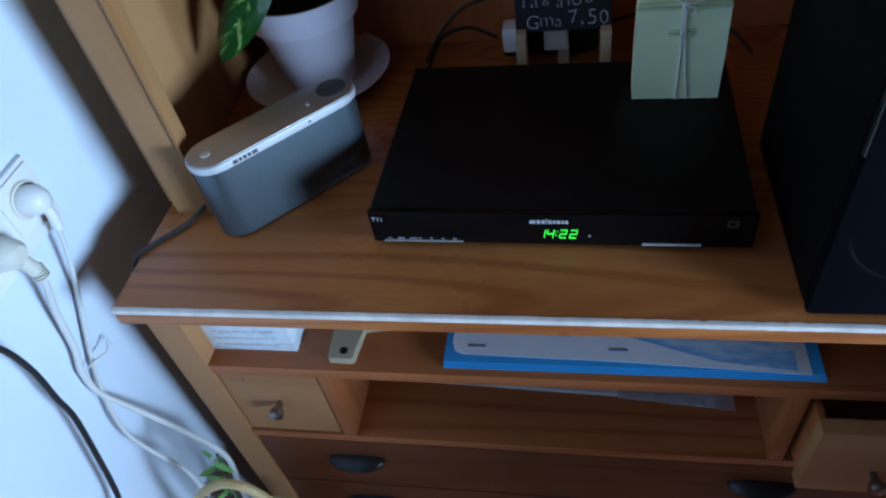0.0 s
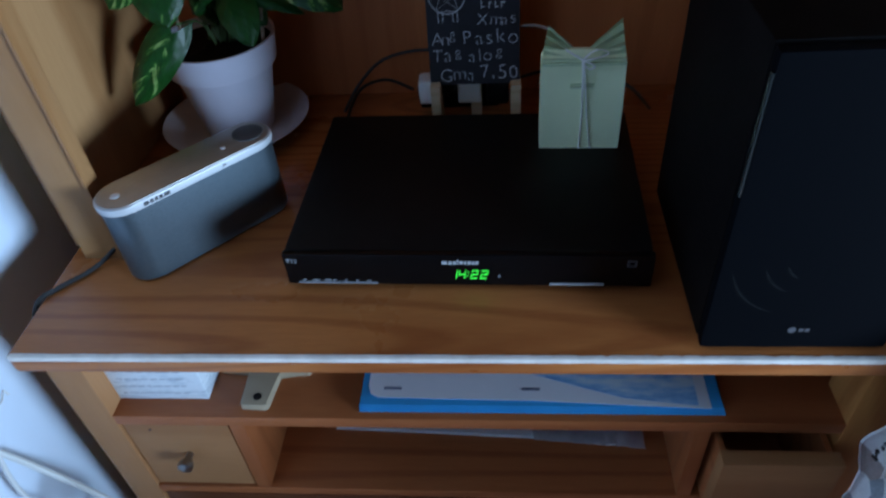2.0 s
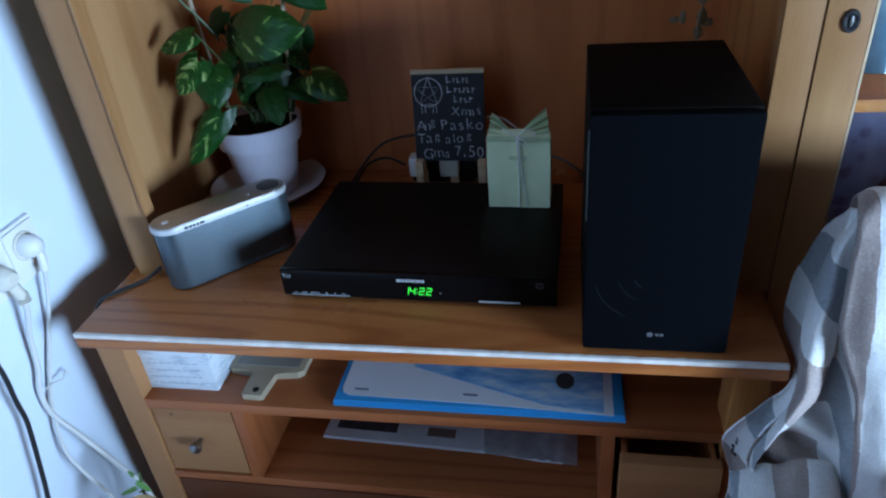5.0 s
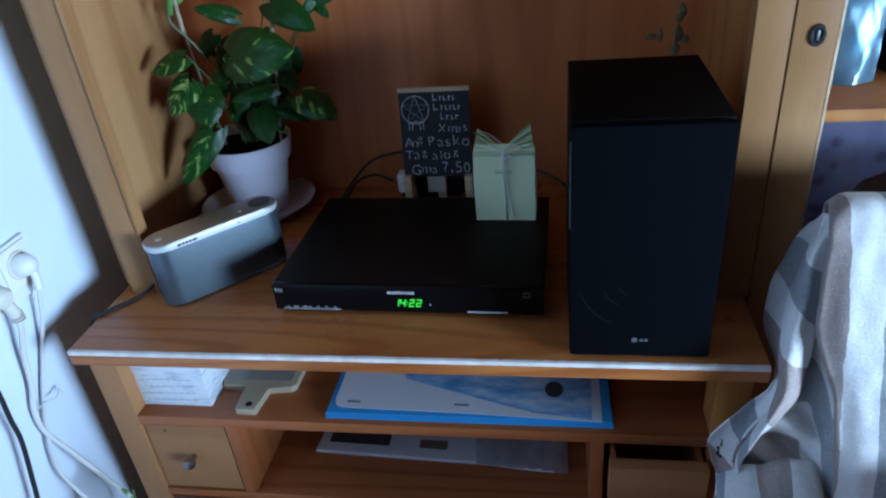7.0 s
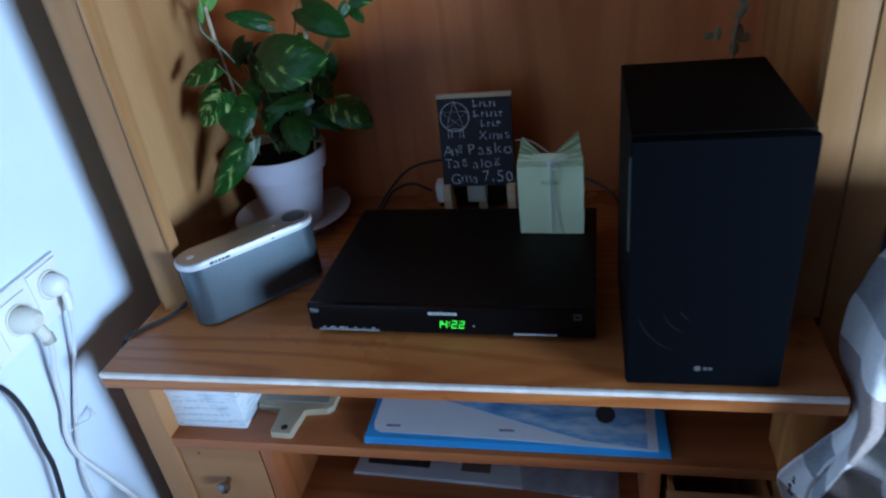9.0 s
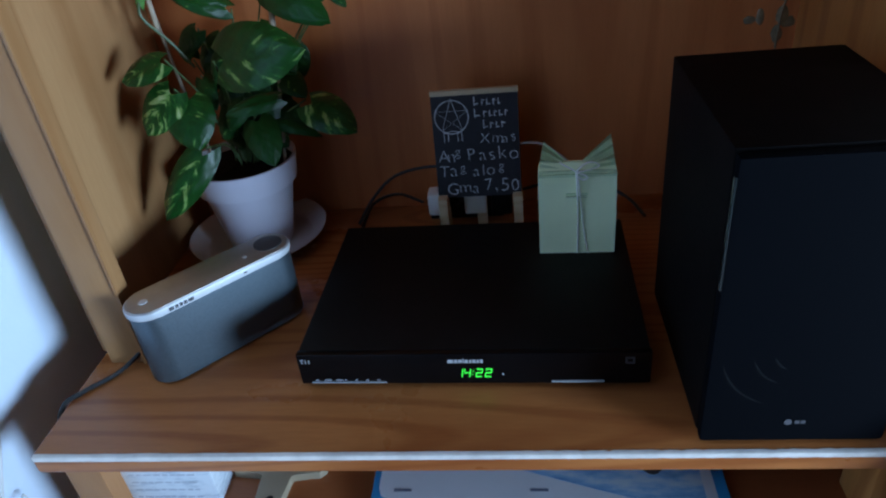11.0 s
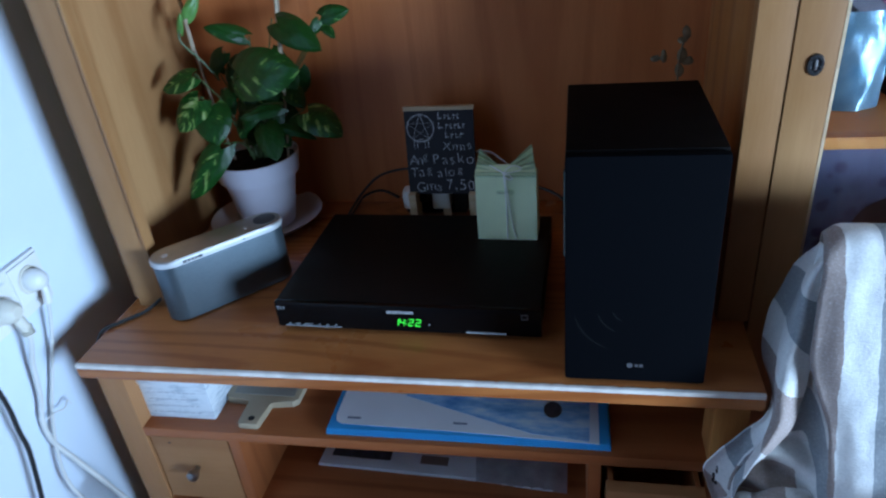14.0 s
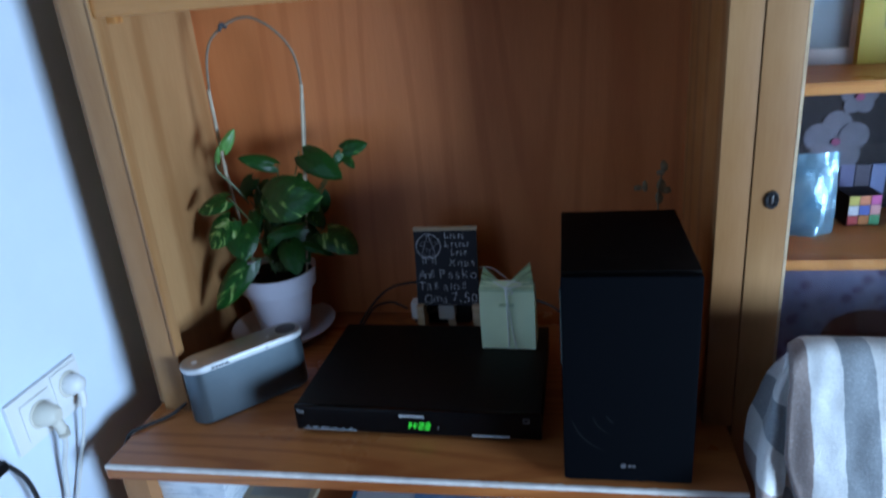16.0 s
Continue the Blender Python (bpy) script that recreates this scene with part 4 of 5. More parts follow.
for pts in (((0.405, 0.46, 0.80), (0.36, 0.50, 0.795), (0.318, 0.515, 0.775), (0.30, 0.50, 0.7535), (0.30, 0.45, 0.7535)),
            ((0.45, 0.49, 0.845), (0.40, 0.51, 0.835), (0.35, 0.52, 0.815), (0.312, 0.51, 0.78), (0.292, 0.48, 0.7535)),
            ((0.55, 0.48, 0.80), (0.62, 0.50, 0.805), (0.68, 0.49, 0.80), (0.72, 0.46, 0.79), (0.74, 0.42, 0.78))):
    solid("power_cable", tube(pts, 0.0026), black_cable, "thin black lead behind the decoder", "cable")
solid("white_lead", tube([(0.53, 0.47, 0.88), (0.58, 0.45, 0.895), (0.61, 0.42, 0.892), (0.64, 0.40, 0.87), (0.66, 0.41, 0.84), (0.66, 0.45, 0.78), (0.66, 0.47, 0.753)], 0.0018), dimmed_lead, "thin white lead behind the paper bag", "cable")

# ---- paper gift bag ----
gb = thing("gift_bag", "light green folded paper bag tied with white string", "bag", (0.6290, 0.292, H + 0.0535), -2)
bm = bmesh.new()
lay = ((0.0, 0.0485, 0.0, 0.044), (0.06, 0.0488, -0.001, 0.040), (0.115, 0.0485, 0.004, 0.026), (0.122, 0.0475, 0.010, 0.018), (0.127, 0.045, 0.012, 0.017))
rings = []
for z, hw, y0, y1 in lay:
    ring = []
    for i in range(13):
        s = 2 * i / 12 - 1
        ring.append(bm.verts.new((hw * s, y0 + 0.0012 * noise.noise((s * 3, z * 30, 1)), z)))
    for i in range(13):
        s = 1 - 2 * i / 12
        ring.append(bm.verts.new((hw * s, y1, z)))
    rings.append(ring)
for a, b in zip(rings, rings[1:]):
    for i in range(26):
        bm.faces.new((a[i], a[(i + 1) % 26], b[(i + 1) % 26], b[i]))
bm.faces.new(rings[0][::-1])
bm.faces.new(rings[-1])
part("bag_body", bm, green_paper, gb, "", 25)
bm = bmesh.new()                                    # the gathered, creased top, drawn down in the middle
cols = 25
grid = []
for j in range(7):
    row = []
    for i in range(cols):
        s = 2 * i / (cols - 1) - 1
        top = 0.126 + 0.034 * abs(s) ** 0.9 - (0.007 if s < 0 else 0)
        z = 0.1235 - 0.006 * (1 - abs(s)) + (top - 0.1235) * j / 6
        pleat = (0.0032 if j % 2 else -0.0012) * abs(s)
        row.append(bm.verts.new((0.047 * s * (1 - 0.022 * j), 0.009 + pleat + 0.002 * j * (0.4 + 0.6 * abs(s)), z)))
    grid.append(row)
for a, b in zip(grid, grid[1:]):
    for i in range(cols - 1):
        bm.faces.new((a[i], a[i + 1], b[i + 1], b[i]))
bmesh.ops.solidify(bm, geom=bm.faces[:], thickness=0.0012)
part("gathered_top", bm, crease_paper, gb, "creased gathered top", 20)
bm = boxed(-0.0485, 0.0485, -0.0002, 0.003, 0.112, 0.1155, r=0.001)
box(bm, -0.048, 0.048, 0.0015, 0.005, 0.1165, 0.1195, r=0.001)
part("crease", bm, crease_paper, gb)
part("printed_bar", boxed(-0.014, 0.012, -0.0016, 0.001, 0.0835, 0.0855), plain("faint_print", (0.62, 0.69, 0.43)), gb, "faint printed bar")
bm = tube([(-0.002, -0.0012, 0.119), (-0.0005, -0.003, 0.1), (0.001, -0.0025, 0.05), (0.0005, -0.0022, 0.001)], 0.0011, 6, 8)
tube([(-0.0005, -0.002, 0.119), (0.003, -0.003, 0.09), (0.008, -0.0028, 0.04), (0.0145, -0.0022, 0.001)], 0.0009, 6, 8, bm)
tube([(-0.002, -0.001, 0.121), (-0.016, -0.004, 0.131), (-0.022, -0.002, 0.134), (-0.013, -0.001, 0.127), (-0.002, -0.001, 0.12)], 0.0009, 6, 8, bm)
tube([(-0.001, -0.001, 0.121), (0.008, -0.005, 0.132), (0.018, -0.003, 0.1335), (0.026, -0.001, 0.127), (0.012, -0.002, 0.122), (0.0, -0.001, 0.12)], 0.0009, 6, 8, bm)
tube([(-0.003, -0.002, 0.12), (0.008, -0.004, 0.117), (0.012, -0.003, 0.112), (0.006, -0.002, 0.109), (0.0, -0.002, 0.115)], 0.001, 6, 8, bm)
part("string", bm, string, gb, "thin white string in a bow")
part("printed_mark", boxed(-0.014, 0.013, -0.0014, 0.0, 0.0875, 0.0895), crease_paper, gb)

# ---- dried twig behind the subwoofer ----
tw = thing("dried_twig", "dried grey-green twig behind the subwoofer", "plant", (0.90, 0.45, H))
part("stem", tube([(0, 0, 0), (0.004, 0.004, 0.15), (-0.002, 0, 0.28), (0.006, 0.002, 0.335)], 0.0016, 6, 6), dried_grey, tw)
for k, (x, z, r) in enumerate(((0.006, 0.338, 0.009), (0.003, 0.326, 0.008), (-0.026, 0.300, 0.008), (-0.038, 0.297, 0.007), (0.004, 0.300, 0.010), (0.012, 0.29, 0.009), (0.002, 0.275, 0.009))):
    bm = bmesh.new()
    bmesh.ops.create_icosphere(bm, subdivisions=2, radius=r)
    for v_ in bm.verts:
        v_.co *= 1 + 0.5 * noise.noise(v_.co * 90 + Vector((k, 0, 0)))
        v_.co.y *= 0.3
        v_.co.x *= 1.0 if k % 2 else 0.75
        v_.co.z *= 0.75 if k % 2 else 1.25
    part("seed_head", turned(bm, Matrix.Translation((x, 0.002 * k, z))), dried_grey, tw)

# ---- on the open shelves ----
S2, S3 = 0.592, 0.422
wb = thing("keepsake_box", "white-washed wooden box with faint script on the shelf", "box", (0.096, 0.060, S2))
part("box_body", boxed(-0.058, 0.064, 0, 0.11, 0, 0.070, r=0.002), whitewash, wb)
part("lid", boxed(-0.060, 0.066, -0.002, 0.112, 0.070, 0.088, r=0.002), whitewash, wb)
bm = bmesh.new()
for k in range(4):
    x = -0.045
    for i in range(8):
        w_ = 0.006 + 0.006 * ((i * 7 + k * 3) % 4) / 4
        box(bm, x, x + w_, -0.0006, 0.0004, 0.012 + 0.014 * k, 0.0135 + 0.014 * k)
        x += w_ + 0.003
part("script_bar", bm, plain("grey_ink", (0.42, 0.45, 0.5)), wb)
ch = thing("cutting_board", "small whitish cutting board with a handle", "board", (0.0, 0.0, S2))
out = [(0.207, 0.047), (0.209, 0.044), (0.238, 0.043), (0.242, 0.046), (0.244, 0.092), (0.25, 0.096), (0.282, 0.097), (0.290, 0.105), (0.292, 0.27), (0.285, 0.275), (0.165, 0.275), (0.160, 0.27), (0.160, 0.108), (0.166, 0.100), (0.203, 0.099), (0.208, 0.094)]
part("board", prism(out, 0, 0.012, 0.002), plain("whitewashed_board", (0.4, 0.32, 0.22)), ch)
part("inlay", prism([(0.172, 0.112), (0.280, 0.110), (0.280, 0.262), (0.172, 0.262)], 0.012, 0.0128), plain("grey_slate_inlay", (0.28, 0.27, 0.24)), ch, "grey inlaid panel")
part("hole", lathe([(0.0055, 0.0120), (0.0055, 0.0126)], (0.227, 0.056, 0), 16), iron, ch, "dark hanging hole")
fo = thing("folder_stack", "stack of glossy blue folders with a sea print", "folder", (0.575, 0.155, S2), 0)
for k in range(4):
    part("folder", boxed(-0.219 + 0.0015 * (k % 2), 0.217 - 0.001 * k, -0.112 + 0.0012 * k, 0.16, 0.0005 + 0.0024 * k, 0.0023 + 0.0024 * k, r=0.0008), blue_card, fo)
rounded = [(-0.208, 0.16), (-0.21, -0.080), (-0.206, -0.092), (-0.196, -0.097), (0.0, -0.1005), (0.2, -0.1095), (0.2, 0.16)]
part("cover_sheet", prism(rounded, 0.0098, 0.0105), white_card, fo, "white cover sheet")
part("sea_print", prism([(-0.13, 0.15), (-0.106, -0.028), (-0.016, -0.058), (0.05, -0.080), (0.101, -0.096), (0.186, -0.106), (0.19, 0.15)], 0.0108, 0.0112), seascape, fo, "blue sea photograph")
part("dark_spot", prism([(0.131 + 0.014 * math.cos(a), -0.044 + 0.018 * math.sin(a)) for a in [2 * math.pi * k / 16 for k in range(16)]], 0.0115, 0.0118), dark_print, fo)
for x in (-0.19, -0.02):
    part("caption_bar", boxed(x, x + 0.022, -0.086, -0.082, 0.0108, 0.0111), plain("caption_ink", (0.16, 0.18, 0.26)), fo)
mg = thing("magazine", "printed magazine lying on the lower shelf", "magazine", (0.5, 0.2, S3))
part("paper_block", prism([(-0.216, -0.072), (0.10, -0.084), (0.17, -0.092), (0.205, -0.094), (0.216, -0.03), (0.214, 0.15), (-0.2, 0.15)], 0.0005, 0.007, 0.001), paper, mg)
part("photo", prism([(-0.196, -0.052), (-0.085, -0.056), (-0.085, 0.14), (-0.19, 0.14)], 0.0072, 0.0075), dark_print, mg, "dark printed photograph")
part("photo", prism([(-0.03, -0.058), (0.02, -0.06), (0.02, -0.04), (-0.03, -0.038)], 0.0072, 0.0075), plain("brown_photo", (0.18, 0.12, 0.09)), mg)
sl = thing("plastic_sleeve", "crumpled clear plastic sleeve on the lower shelf", "sleeve", (0.66, 0.2, S3 + 0.0078))
bm = bmesh.new()
grid = [[bm.verts.new((-0.115 + 0.183 * i / 24 + 0.03 * (1 - j / 14) * (1 - i / 24), -0.104 + 0.24 * j / 14 + 0.012 * (1 - i / 24), 0.003 + 0.012 * abs(noise.noise((i * 0.33, j * 0.3, 5))) * (0.3 + 0.7 * i / 24))) for i in range(25)] for j in range(15)]
for a, b in zip(grid, grid[1:]):
    for i in range(24):
        bm.faces.new((a[i], a[i + 1], b[i + 1], b[i]))
bmesh.ops.solidify(bm, geom=bm.faces[:], thickness=0.001)
film_mat = paint("cloudy_film", (0.6, 0.6, 0.62), 0.2, 0, 0.2, 30.0)
film_mat.node_tree.nodes["Principled BSDF"].inputs["Alpha"].default_value = 0.6
part("film", bm, film_mat, sl)

# ---- sockets and leads on the left wall ----
so = thing("wall_socket", "white double wall socket with two plugs", "socket", (WX, 0.019, 0.850))
part("plate", boxed(0.0, 0.008, -0.078, 0.080, -0.042, 0.046, r=0.003), white_plastic, so)
for y, z in ((-0.026, 0.0), (0.045, 0.010)):
    part("insert", boxed(0.008, 0.011, y - 0.031, y + 0.031, z - 0.031, z + 0.031, r=0.002), white_plastic, so)
    part("recess", turned(lathe([(0.0215, 0.0), (0.0225, 0.001), (0.0215, 0.0028), (0.0195, 0.0030), (0.0190, 0.001)], (0, 0, 0), 28), pose(0.011, y, z, 0, 90, 0)), cream_plastic, so)
part("plug", turned(lathe([(0.0185, 0.0), (0.0188, 0.012), (0.015, 0.026), (0.009, 0.032)], (0, 0, 0), 26), pose(0.012, -0.026, 0.0, 0, 90, 0)), cream_plastic, so, "cream plug with a ribbed neck")
part("plug_neck", tube([(0.028, -0.026, -0.002), (0.033, -0.023, -0.014), (0.034, -0.018, -0.034)], 0.0085, 10, 4), cream_plastic, so)
bm = bmesh.new()
for k in range(4):
    lathe([(0.0092, 0), (0.0092, 0.002)], (0, 0, 0.004 * k), 12, bm)
part("ribs", turned(bm, pose(0.0345, -0.0175, -0.045, 0, 0, 0)), cream_plastic, so)
part("plug", turned(lathe([(0.0175, 0.0), (0.0175, 0.012), (0.013, 0.022), (0.006, 0.026)], (0, 0, 0), 26), pose(0.012, 0.045, 0.010, 0, 90, 0)), white_plastic, so, "small white round plug")
part("plug_neck", tube([(0.026, 0.045, 0.006), (0.031, 0.045, -0.008), (0.030, 0.042, -0.03)], 0.006, 10, 4), white_plastic, so)
X = WX
for pts, r in (
    (((X + 0.0345, 0.001, 0.815), (X + 0.032, 0.0, 0.79), (X + 0.020, -0.004, 0.748), (X + 0.014, -0.012, 0.69), (X + 0.012, -0.025, 0.656), (X + 0.014, -0.027, 0.613), (X + 0.030, -0.018, 0.563), (X + 0.060, -0.004, 0.48), (X + 0.100, -0.006, 0.415), (X + 0.112, -0.028, 0.36), (X + 0.12, -0.05, 0.25)), 0.0042),
    (((X + 0.030, 0.061, 0.824), (X + 0.026, 0.058, 0.80), (X + 0.020, 0.050, 0.765), (X + 0.012, 0.035, 0.718), (X + 0.011, 0.001, 0.658), (X + 0.016, -0.028, 0.601), (X + 0.024, -0.044, 0.548), (X + 0.040, -0.048, 0.51), (X + 0.070, -0.048, 0.45), (X + 0.090, -0.061, 0.40), (X + 0.11, -0.07, 0.28)), 0.0029),
):
    solid("white_lead", tube(pts, r), white_cable, "white lead hanging down the wall", "cable")
solid("cable_tie", tube([(X + 0.009, -0.016, 0.648), (X + 0.017, -0.004, 0.652), (X + 0.020, 0.014, 0.646), (X + 0.016, 0.028, 0.650), (X + 0.018, 0.030, 0.640)], 0.0013, 5, 5), white_cable, "thin wire tie round the leads", "cable tie")
bl = thing("black_lead", "black lead with a plug hanging beside the wall", "cable", (X + 0.01, -0.09, 0.85))
part("cord", tube([(0.02, -0.022, -0.014), (0.02, -0.011, -0.025), (0.02, 0.006, -0.062), (0.02, 0.012, -0.11), (0.02, 0.009, -0.16), (0.02, 0.008, -0.20), (0.02, -0.006, -0.265), (0.02, -0.024, -0.335), (0.02, -0.05, -0.41), (0.03, -0.06, -0.6), (0.05, -0.05, -0.847)], 0.0036), black_cable, bl)
part("connector", boxed(0.012, 0.028, -0.055, -0.020, -0.020, -0.004, r=0.004), black_plastic, bl)

# ---- basket with a sprig beside the cabinet ----
ba = thing("wicker_basket", "small round wicker basket with an arched handle", "basket", (0.056, -0.085, 0.0))
for k in range(26):
    z = 0.006 + 0.011 * k
    r = 0.055 + 0.020 * k / 25
    part("woven_strand", tube([(r * math.cos(2 * math.pi * i / 24) * (1 + 0.03 * (-1) ** (i + k)), r * math.sin(2 * math.pi * i / 24) * (1 + 0.03 * (-1) ** (i + k)), z) for i in range(25)], 0.0058, 5, 1, None, False), wicker, ba)
part("base", lathe([(0.05, 0), (0.052, 0.006)], segs=24), wicker, ba)
part("handle", tube([(-0.066, 0.0, 0.28), (-0.068, 0.0, 0.37), (-0.036, 0.0, 0.455), (0.022, 0.0, 0.503), (0.062, 0.0, 0.47), (0.076, 0.0, 0.37), (0.07, 0.0, 0.28)], 0.0065, 8, 6), wicker, ba, "arched cane handle")
sg = thing("green_sprig", "sprig of small fresh green leaves in the basket", "plant", (0.045, -0.085, 0.27))
PC0 = PC.copy()
PC = Vector((0.045, -0.085, 0.27 - 0.0055))
rng = random.Random(11)
part("stem", tube([(0, 0, -0.2), (0.0, 0.01, 0.06), (0.008, 0.02, 0.16), (0.018, 0.028, 0.255)], 0.002, 6, 6), stem_green, sg)
for k in range(15):
    t = 0.35 + 0.65 * k / 14
    b = PC + Vector((0.012 * t - 0.004, 0.004 + 0.022 * t, 0.25 * t + 0.005))
    a = 2.4 * k
    d = Vector((math.cos(a), 0.6 * math.sin(a) - 0.2, -0.25 + 0.5 * rng.random())) * (0.026 + 0.012 * rng.random())
    leaf(sg, b, b + d, 0.34, (0.1, -0.6, 0.8), 0.1, bamboo_leaf, 6)
PC = PC0

# ---- chair under a blanket ----
cr = thing("chair", "wooden chair under a striped blanket, with unseen arms added to block light", "chair", (1.37, -0.065, 0.0))
part("backrest", boxed(-0.255, 0.24, 0.085, 0.112, 0.50, 0.93, r=0.012), red_z, cr)
part("seat", boxed(-0.24, 0.24, -0.4, 0.06, 0.42, 0.46, r=0.01), red_x, cr)
# unseen arms added to keep daylight off the lower drawers and shelves
part("armrest", boxed(-0.215, -0.14, -0.48, 0.05, 0.42, 0.70, r=0.03), red_x, cr)
part("armrest", boxed(0.16, 0.235, -0.48, 0.05, 0.42, 0.70, r=0.03), red_x, cr)
for x in (-0.22, 0.18):
    part("leg", boxed(x, x + 0.04, 0.085, 0.112, 0.0, 0.52, r=0.004), red_z, cr)
    part("leg", boxed(x, x + 0.04, -0.39, -0.35, 0.0, 0.42, r=0.004), red_z, cr)

bl = thing("blanket", "striped woven blanket draped over a chair", "blanket", (1.3259, 0.0311, -0.0593))
bl.scale = (1.044, 1.044, 1.044)


def ease(t):
    t = max(0.0, min(1.0, t))
    return t * t * (3 - 2 * t)


def bell(x, c, w_):
    return math.exp(-((x - c) / w_) ** 2)


def sheet(f, nu, nv):
    bm = bmesh.new()
    uv = bm.loops.layers.uv.new("uv")
    g = [[(lambda r: (bm.verts.new(r[0]), r[1]))(f(i / nu, j / nv)) for i in range(nu + 1)] for j in range(nv + 1)]
    for a, b in zip(g, g[1:]):
        for i in range(nu):
            quad = (a[i], b[i], b[i + 1], a[i + 1])
            face = bm.faces.new([q[0] for q in quad])
            for loop, q in zip(face.loops, quad):
                loop[uv].uv = q[1]
    bmesh.ops.recalc_face_normals(bm, faces=bm.faces)
    return bm


@functools.lru_cache(maxsize=None)
def path_of(points):
    return spline(points, 10)


def curve_at(points, t):
    """A smooth curve through a few points, from t = 0 to 1."""
    path = path_of(points)
    f = max(0.0, min(1.0, t)) * (len(path) - 1)
    k = min(int(f), len(path) - 2)
    return path[k].lerp(path[k + 1], f - k)


# edges and creases of the hanging side, from the chair's corner downwards; the fourth number counts the stripes
HEM = ((1.0020, 0.018, 0.955, 0.30), (0.9900, 0.047, 0.913, 0.47), (0.9760, 0.052, 0.855, 0.76), (0.9705, 0.052, 0.807, 0.97), (0.9730, 0.042, 0.775, 1.12), (0.9780, 0.006, 0.755, 1.22), (0.9610, -0.035, 0.748, 1.36), (0.9180, -0.050, 0.712, 1.73), (0.8980, -0.050, 0.672, 1.97), (0.9040, -0.048, 0.642, 2.10), (0.9150, -0.046, 0.602, 2.30), (0.9180, -0.046, 0.547, 2.60))
TUCK = ((1.0040, 0.010, 0.957, 0.30), (0.9950, 0.020, 0.914, 0.50), (0.9860, 0.018, 0.868, 0.68), (0.9790, 0.010, 0.828, 0.87), (0.9760, -0.002, 0.798, 1.04), (0.9740, -0.024, 0.763, 1.22), (0.9680, -0.045, 0.744, 1.30), (0.9480, -0.056, 0.698, 1.55), (0.9340, -0.056, 0.666, 1.78), (0.9330, -0.056, 0.625, 2.00), (0.9370, -0.056, 0.594, 2.20), (0.9390, -0.056, 0.550, 2.40))
CREST = ((1.0030, -0.002, 0.962, 0.30), (0.9830, -0.022, 0.933, 0.42), (0.9740, -0.037, 0.888, 0.66), (0.9680, -0.047, 0.846, 0.84), (0.9630, -0.060, 0.814, 0.99), (0.9600, -0.078, 0.783, 1.11), (0.9485, -0.084, 0.746, 1.24), (0.9400, -0.080, 0.706, 1.42), (0.9300, -0.075, 0.672, 1.62), (0.9300, -0.075, 0.637, 1.85), (0.9340, -0.075, 0.600, 2.05), (0.9360, -0.075, 0.550, 2.30))
LIP = ((1.0020, -0.010, 0.964, 0.28), (0.9960, -0.019, 0.935, 0.37), (0.9965, -0.030, 0.885, 0.58), (0.9950, -0.040, 0.839, 0.76), (0.9920, -0.050, 0.791, 1.00), (0.9810, -0.068, 0.766, 1.10), (0.9610, -0.078, 0.737, 1.20), (0.9460, -0.075, 0.704, 1.36), (0.9350, -0.070, 0.669, 1.55), (0.9340, -0.070, 0.635, 1.80), (0.9380, -0.070, 0.600, 2.00), (0.9400, -0.070, 0.550, 2.20))
HOLLOW = ((0.998, -0.005, 0.968, 0.92), (0.999, -0.012, 0.925, 0.92), (1.003, -0.018, 0.875, 0.90), (1.003, -0.028, 0.828, 0.86), (1.006, -0.034, 0.791, 0.72), (1.005, -0.046, 0.755, 0.55), (1.002, -0.052, 0.722, 0.40), (0.992, -0.060, 0.690, 0.20), (0.984, -0.064, 0.655, 0.0), (0.984, -0.07, 0.60, -0.2), (0.988, -0.07, 0.55, -0.4))
CORNER = ((1.010, 0.055, 0.880, 0.1), (1.006, 0.030, 0.955, 0.1), (0.997, 0.002, 0.976, 0.1), (0.990, -0.026, 0.972, 0.1), (0.989, -0.041, 0.944, 0.1), (0.988, -0.050, 0.917, 0.1), (0.987, -0.065, 0.862, 0.1), (0.996, -0.075, 0.824, 0.1), (1.010, -0.085, 0.786, 0.1), (1.017, -0.095, 0.745, 0.1), (1.020, -0.105, 0.703, 0.1), (1.030, -0.110, 0.634, 0.1), (1.032, -0.110, 0.50, 0.1))


def along(points, t):
    """Place and stripe count on a crease, t from 0 to 1."""
    return curve_at(tuple(q[:3] for q in points), t), curve_at(tuple((q[3], 0, 0) for q in points), t).x


def woven(u, v, q, b):
    """Small unevenness of the cloth."""
    q = q + Vector((0.0012, -0.003, 0.001)) * noise.noise((q.x * 45, q.z * 30, 7)) + Vector((0, -0.0007, 0)) * noise.noise((q.x * 160, q.z * 150, 2))
    return q - Vector((1.3, 0, 0)), (b + 0.012 * noise.noise((q.x * 40, q.z * 40, 3)), v)


def drape(u, v):
    """Front sheet: over the chair's back and down past the seat."""
    a, b = along(CORNER, v)
    w_ = 0.636 * u
    fall = ease((v - 0.2) / 0.3)
    x = a.x + w_ * (1.626 - a.x) / 0.636
    z = a.z + 0.012 * ease((w_ + 0.004) / 0.022) * (1 - fall) - 0.02 * w_ * (1 - fall)
    y = a.y - 0.010 * ease(w_ / 0.03) * fall - 0.006 * math.sin(23.0 * x + 0.6) * fall + 0.006 * noise.noise((x * 7, z * 3, 0)) * fall
    first = 1.012 + 0.16 * max(0.0, 0.96 - z) ** 1.3 * 0.6
    return woven(u, v, Vector((x, y, z)), 0.25 + (x - first) / 0.14)


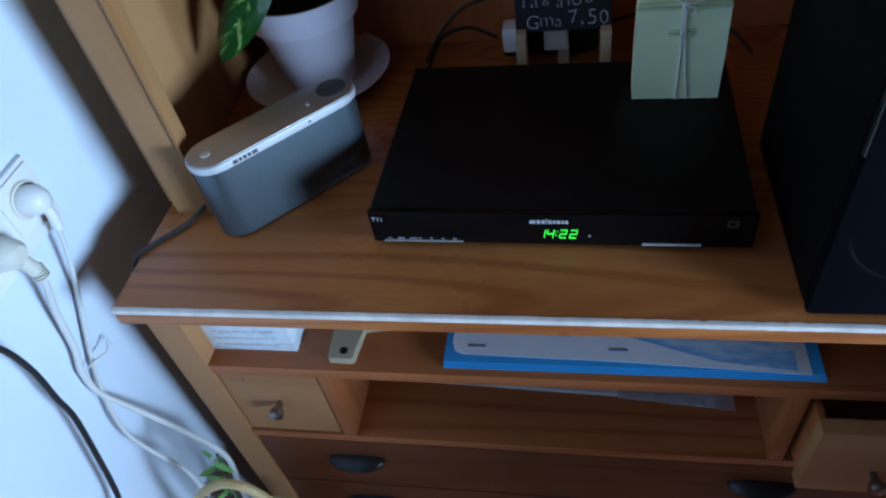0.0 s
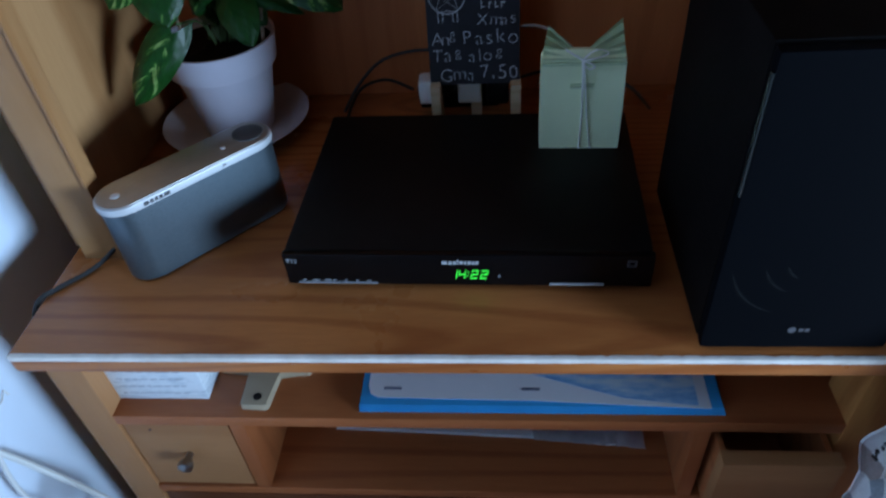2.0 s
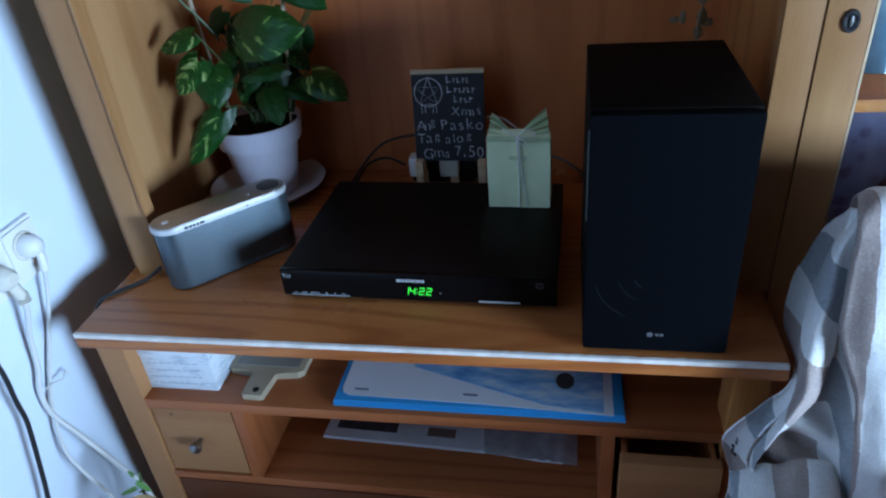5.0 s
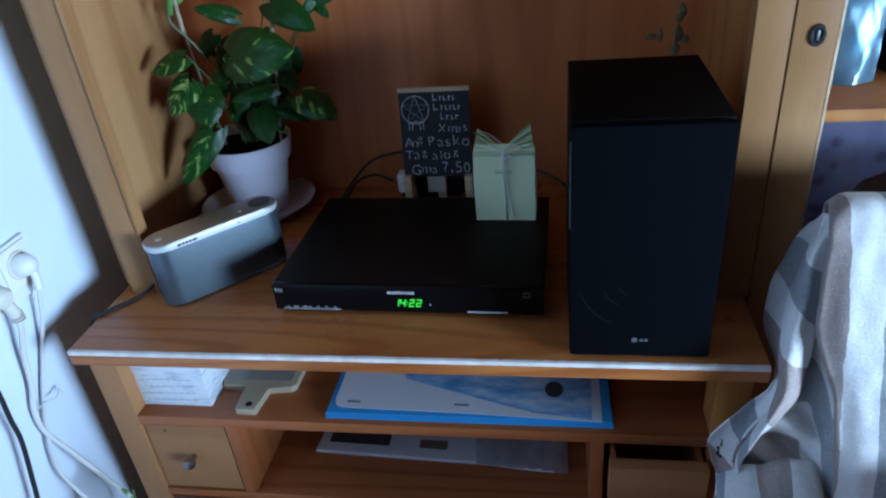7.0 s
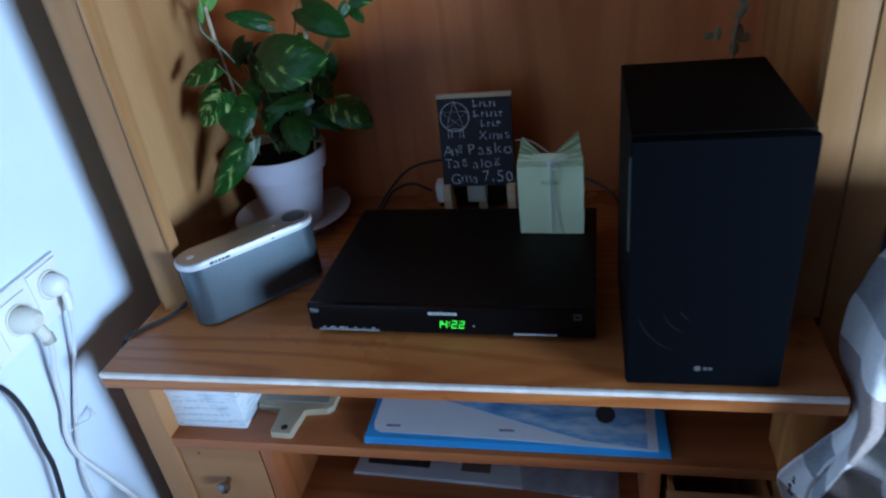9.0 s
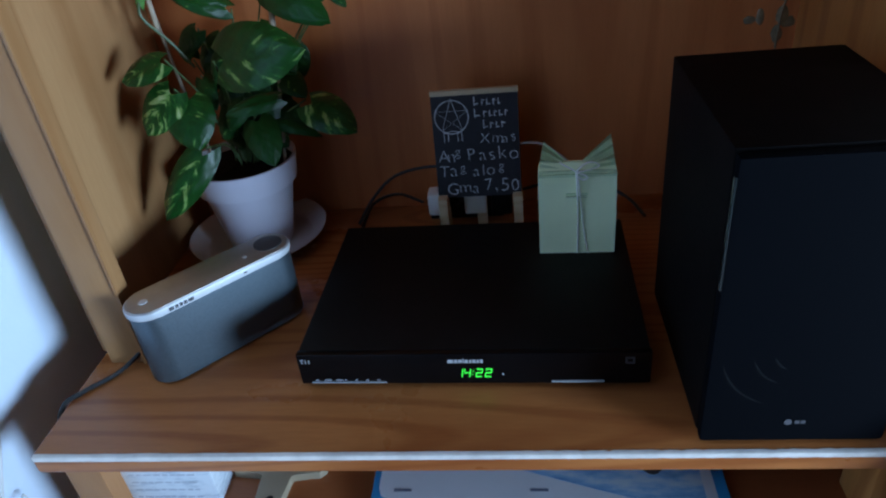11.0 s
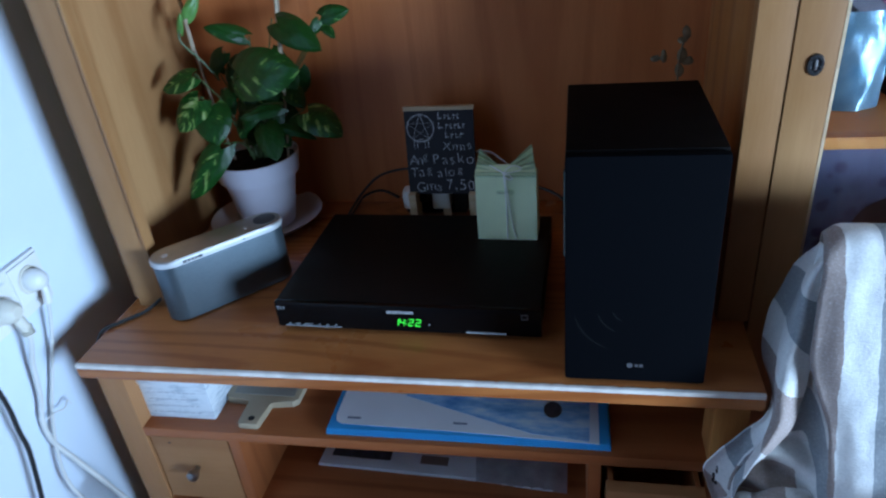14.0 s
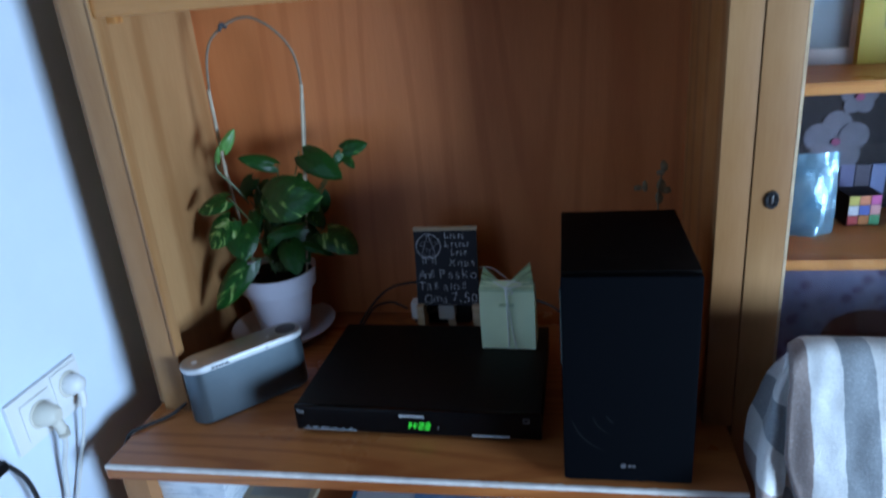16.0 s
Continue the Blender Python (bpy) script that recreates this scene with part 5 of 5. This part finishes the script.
def gather(u, v):
    """The shaded edge, then the pleat that rolls forward and swings out past the shelf."""
    (a, ba), (b, bb), (c, bc), (d, bd_) = along(HEM, v), along(TUCK, v), along(CREST, v), along(LIP, v)
    if u < 0.4:
        t = u / 0.4
        q = a.lerp(b, t) + Vector((0, 1, 0)) * 0.006 * math.sin(math.pi * t)
        return woven(u, v, q, ba + (bb - ba) * t)
    t = (u - 0.4) / 0.6
    roll = 2.0 * c - 0.5 * (b + d)
    q = b * (1 - t) ** 2 + roll * 2 * t * (1 - t) + d * t * t
    lower = ease((v - 0.45) / 0.12)
    q += Vector((-0.2, -1, 0.2)) * (0.007 * math.sin(9.4 * t + 5.0 * v) * lower * math.sin(math.pi * t))
    s_ = 2.0 * bc - 0.5 * (bb + bd_)
    return woven(u, v, q, bb * (1 - t) ** 2 + s_ * 2 * t * (1 - t) + bd_ * t * t)


def hollow(u, v):
    """The cloth that sinks in between the pleat and the front sheet."""
    (a, ba), (b, bb) = along(LIP, v), along(HOLLOW, v)
    c = along(CORNER, 1.0)[0]
    for k in range(48):                       # meet the front sheet's edge at the same height
        lo, hi = along(CORNER, 0.25 + 0.75 * k / 48)[0], along(CORNER, 0.25 + 0.75 * (k + 1) / 48)[0]
        if lo.z >= b.z > hi.z:
            c = lo.lerp(hi, (lo.z - b.z) / (lo.z - hi.z))
            break
    a = a + Vector((-0.006, 0.014, 0))
    c = c + Vector((0.006, 0.012, 0))
    roll = 2.0 * b - 0.5 * (a + c)
    q = a * (1 - u) ** 2 + roll * 2 * u * (1 - u) + c * u * u
    crease = ease((v - 0.5) / 0.15)
    q += Vector((0, -1, 0.3)) * 0.013 * crease * math.sin(math.pi * u) * math.sin(105 * (q.z + 0.45 * q.x))
    return woven(u, v, q, bb + 0.55 * ease((u - 0.45) / 0.55) * max(0.0, 0.97 - bb))


def bulge(u, v):
    """Lower fold that rests on the seat's corner."""
    x = 0.905 + 0.145 * u + 0.02 * v
    crest = 0.628 + 0.044 * math.sin(math.pi * min(1.0, 0.08 + 0.72 * u)) - 0.03 * ease((u - 0.7) / 0.3)
    s = v * 0.34
    y = -0.074 - 0.052 * math.sin(math.pi * 0.5 * min(1.0, s / 0.05)) * math.sin(math.pi * (0.12 + 0.76 * u)) - 0.02 * v
    z = crest + 0.006 * math.sin(math.pi * min(1.0, s / 0.05)) - 0.95 * s
    y -= 0.009 * math.sin(62 * x + 14 * s + 1) * ease(s / 0.08)
    z -= 0.008 * bell(x, 0.955, 0.012) * (1 - ease(s / 0.08))
    return woven(u, v, Vector((x, y, z)), (x - 0.952 + 0.08 * s) / 0.14)


for name_, f_, nu, nv in (("front_fold", drape, 110, 120), ("gathered_side", gather, 110, 150), ("sunk_fold", hollow, 60, 110), ("lower_fold", bulge, 60, 60)):
    ob = part(name_, sheet(f_, nu, nv), blanket_mat, bl, "", 180)
    mod = ob.modifiers.new("thickness", "SOLIDIFY")
    mod.thickness, mod.offset = 0.0025, 0.0
bm = bmesh.new()
for k in range(6):
    t = 0.70 + 0.016 * k
    q = along(HEM, t)[0] - Vector((1.3, 0, 0))
    w_ = 0.0014 + 0.0008 * (k % 3)
    box(bm, q.x + 0.008 + 0.002 * (k % 2), q.x + 0.008 + 0.002 * (k % 2) + w_, q.y - 0.012, q.y - 0.008, q.z - 0.0012, q.z + 0.0012)
part("stitch", bm, brass_dark, bl, "dark stitches near the hem")
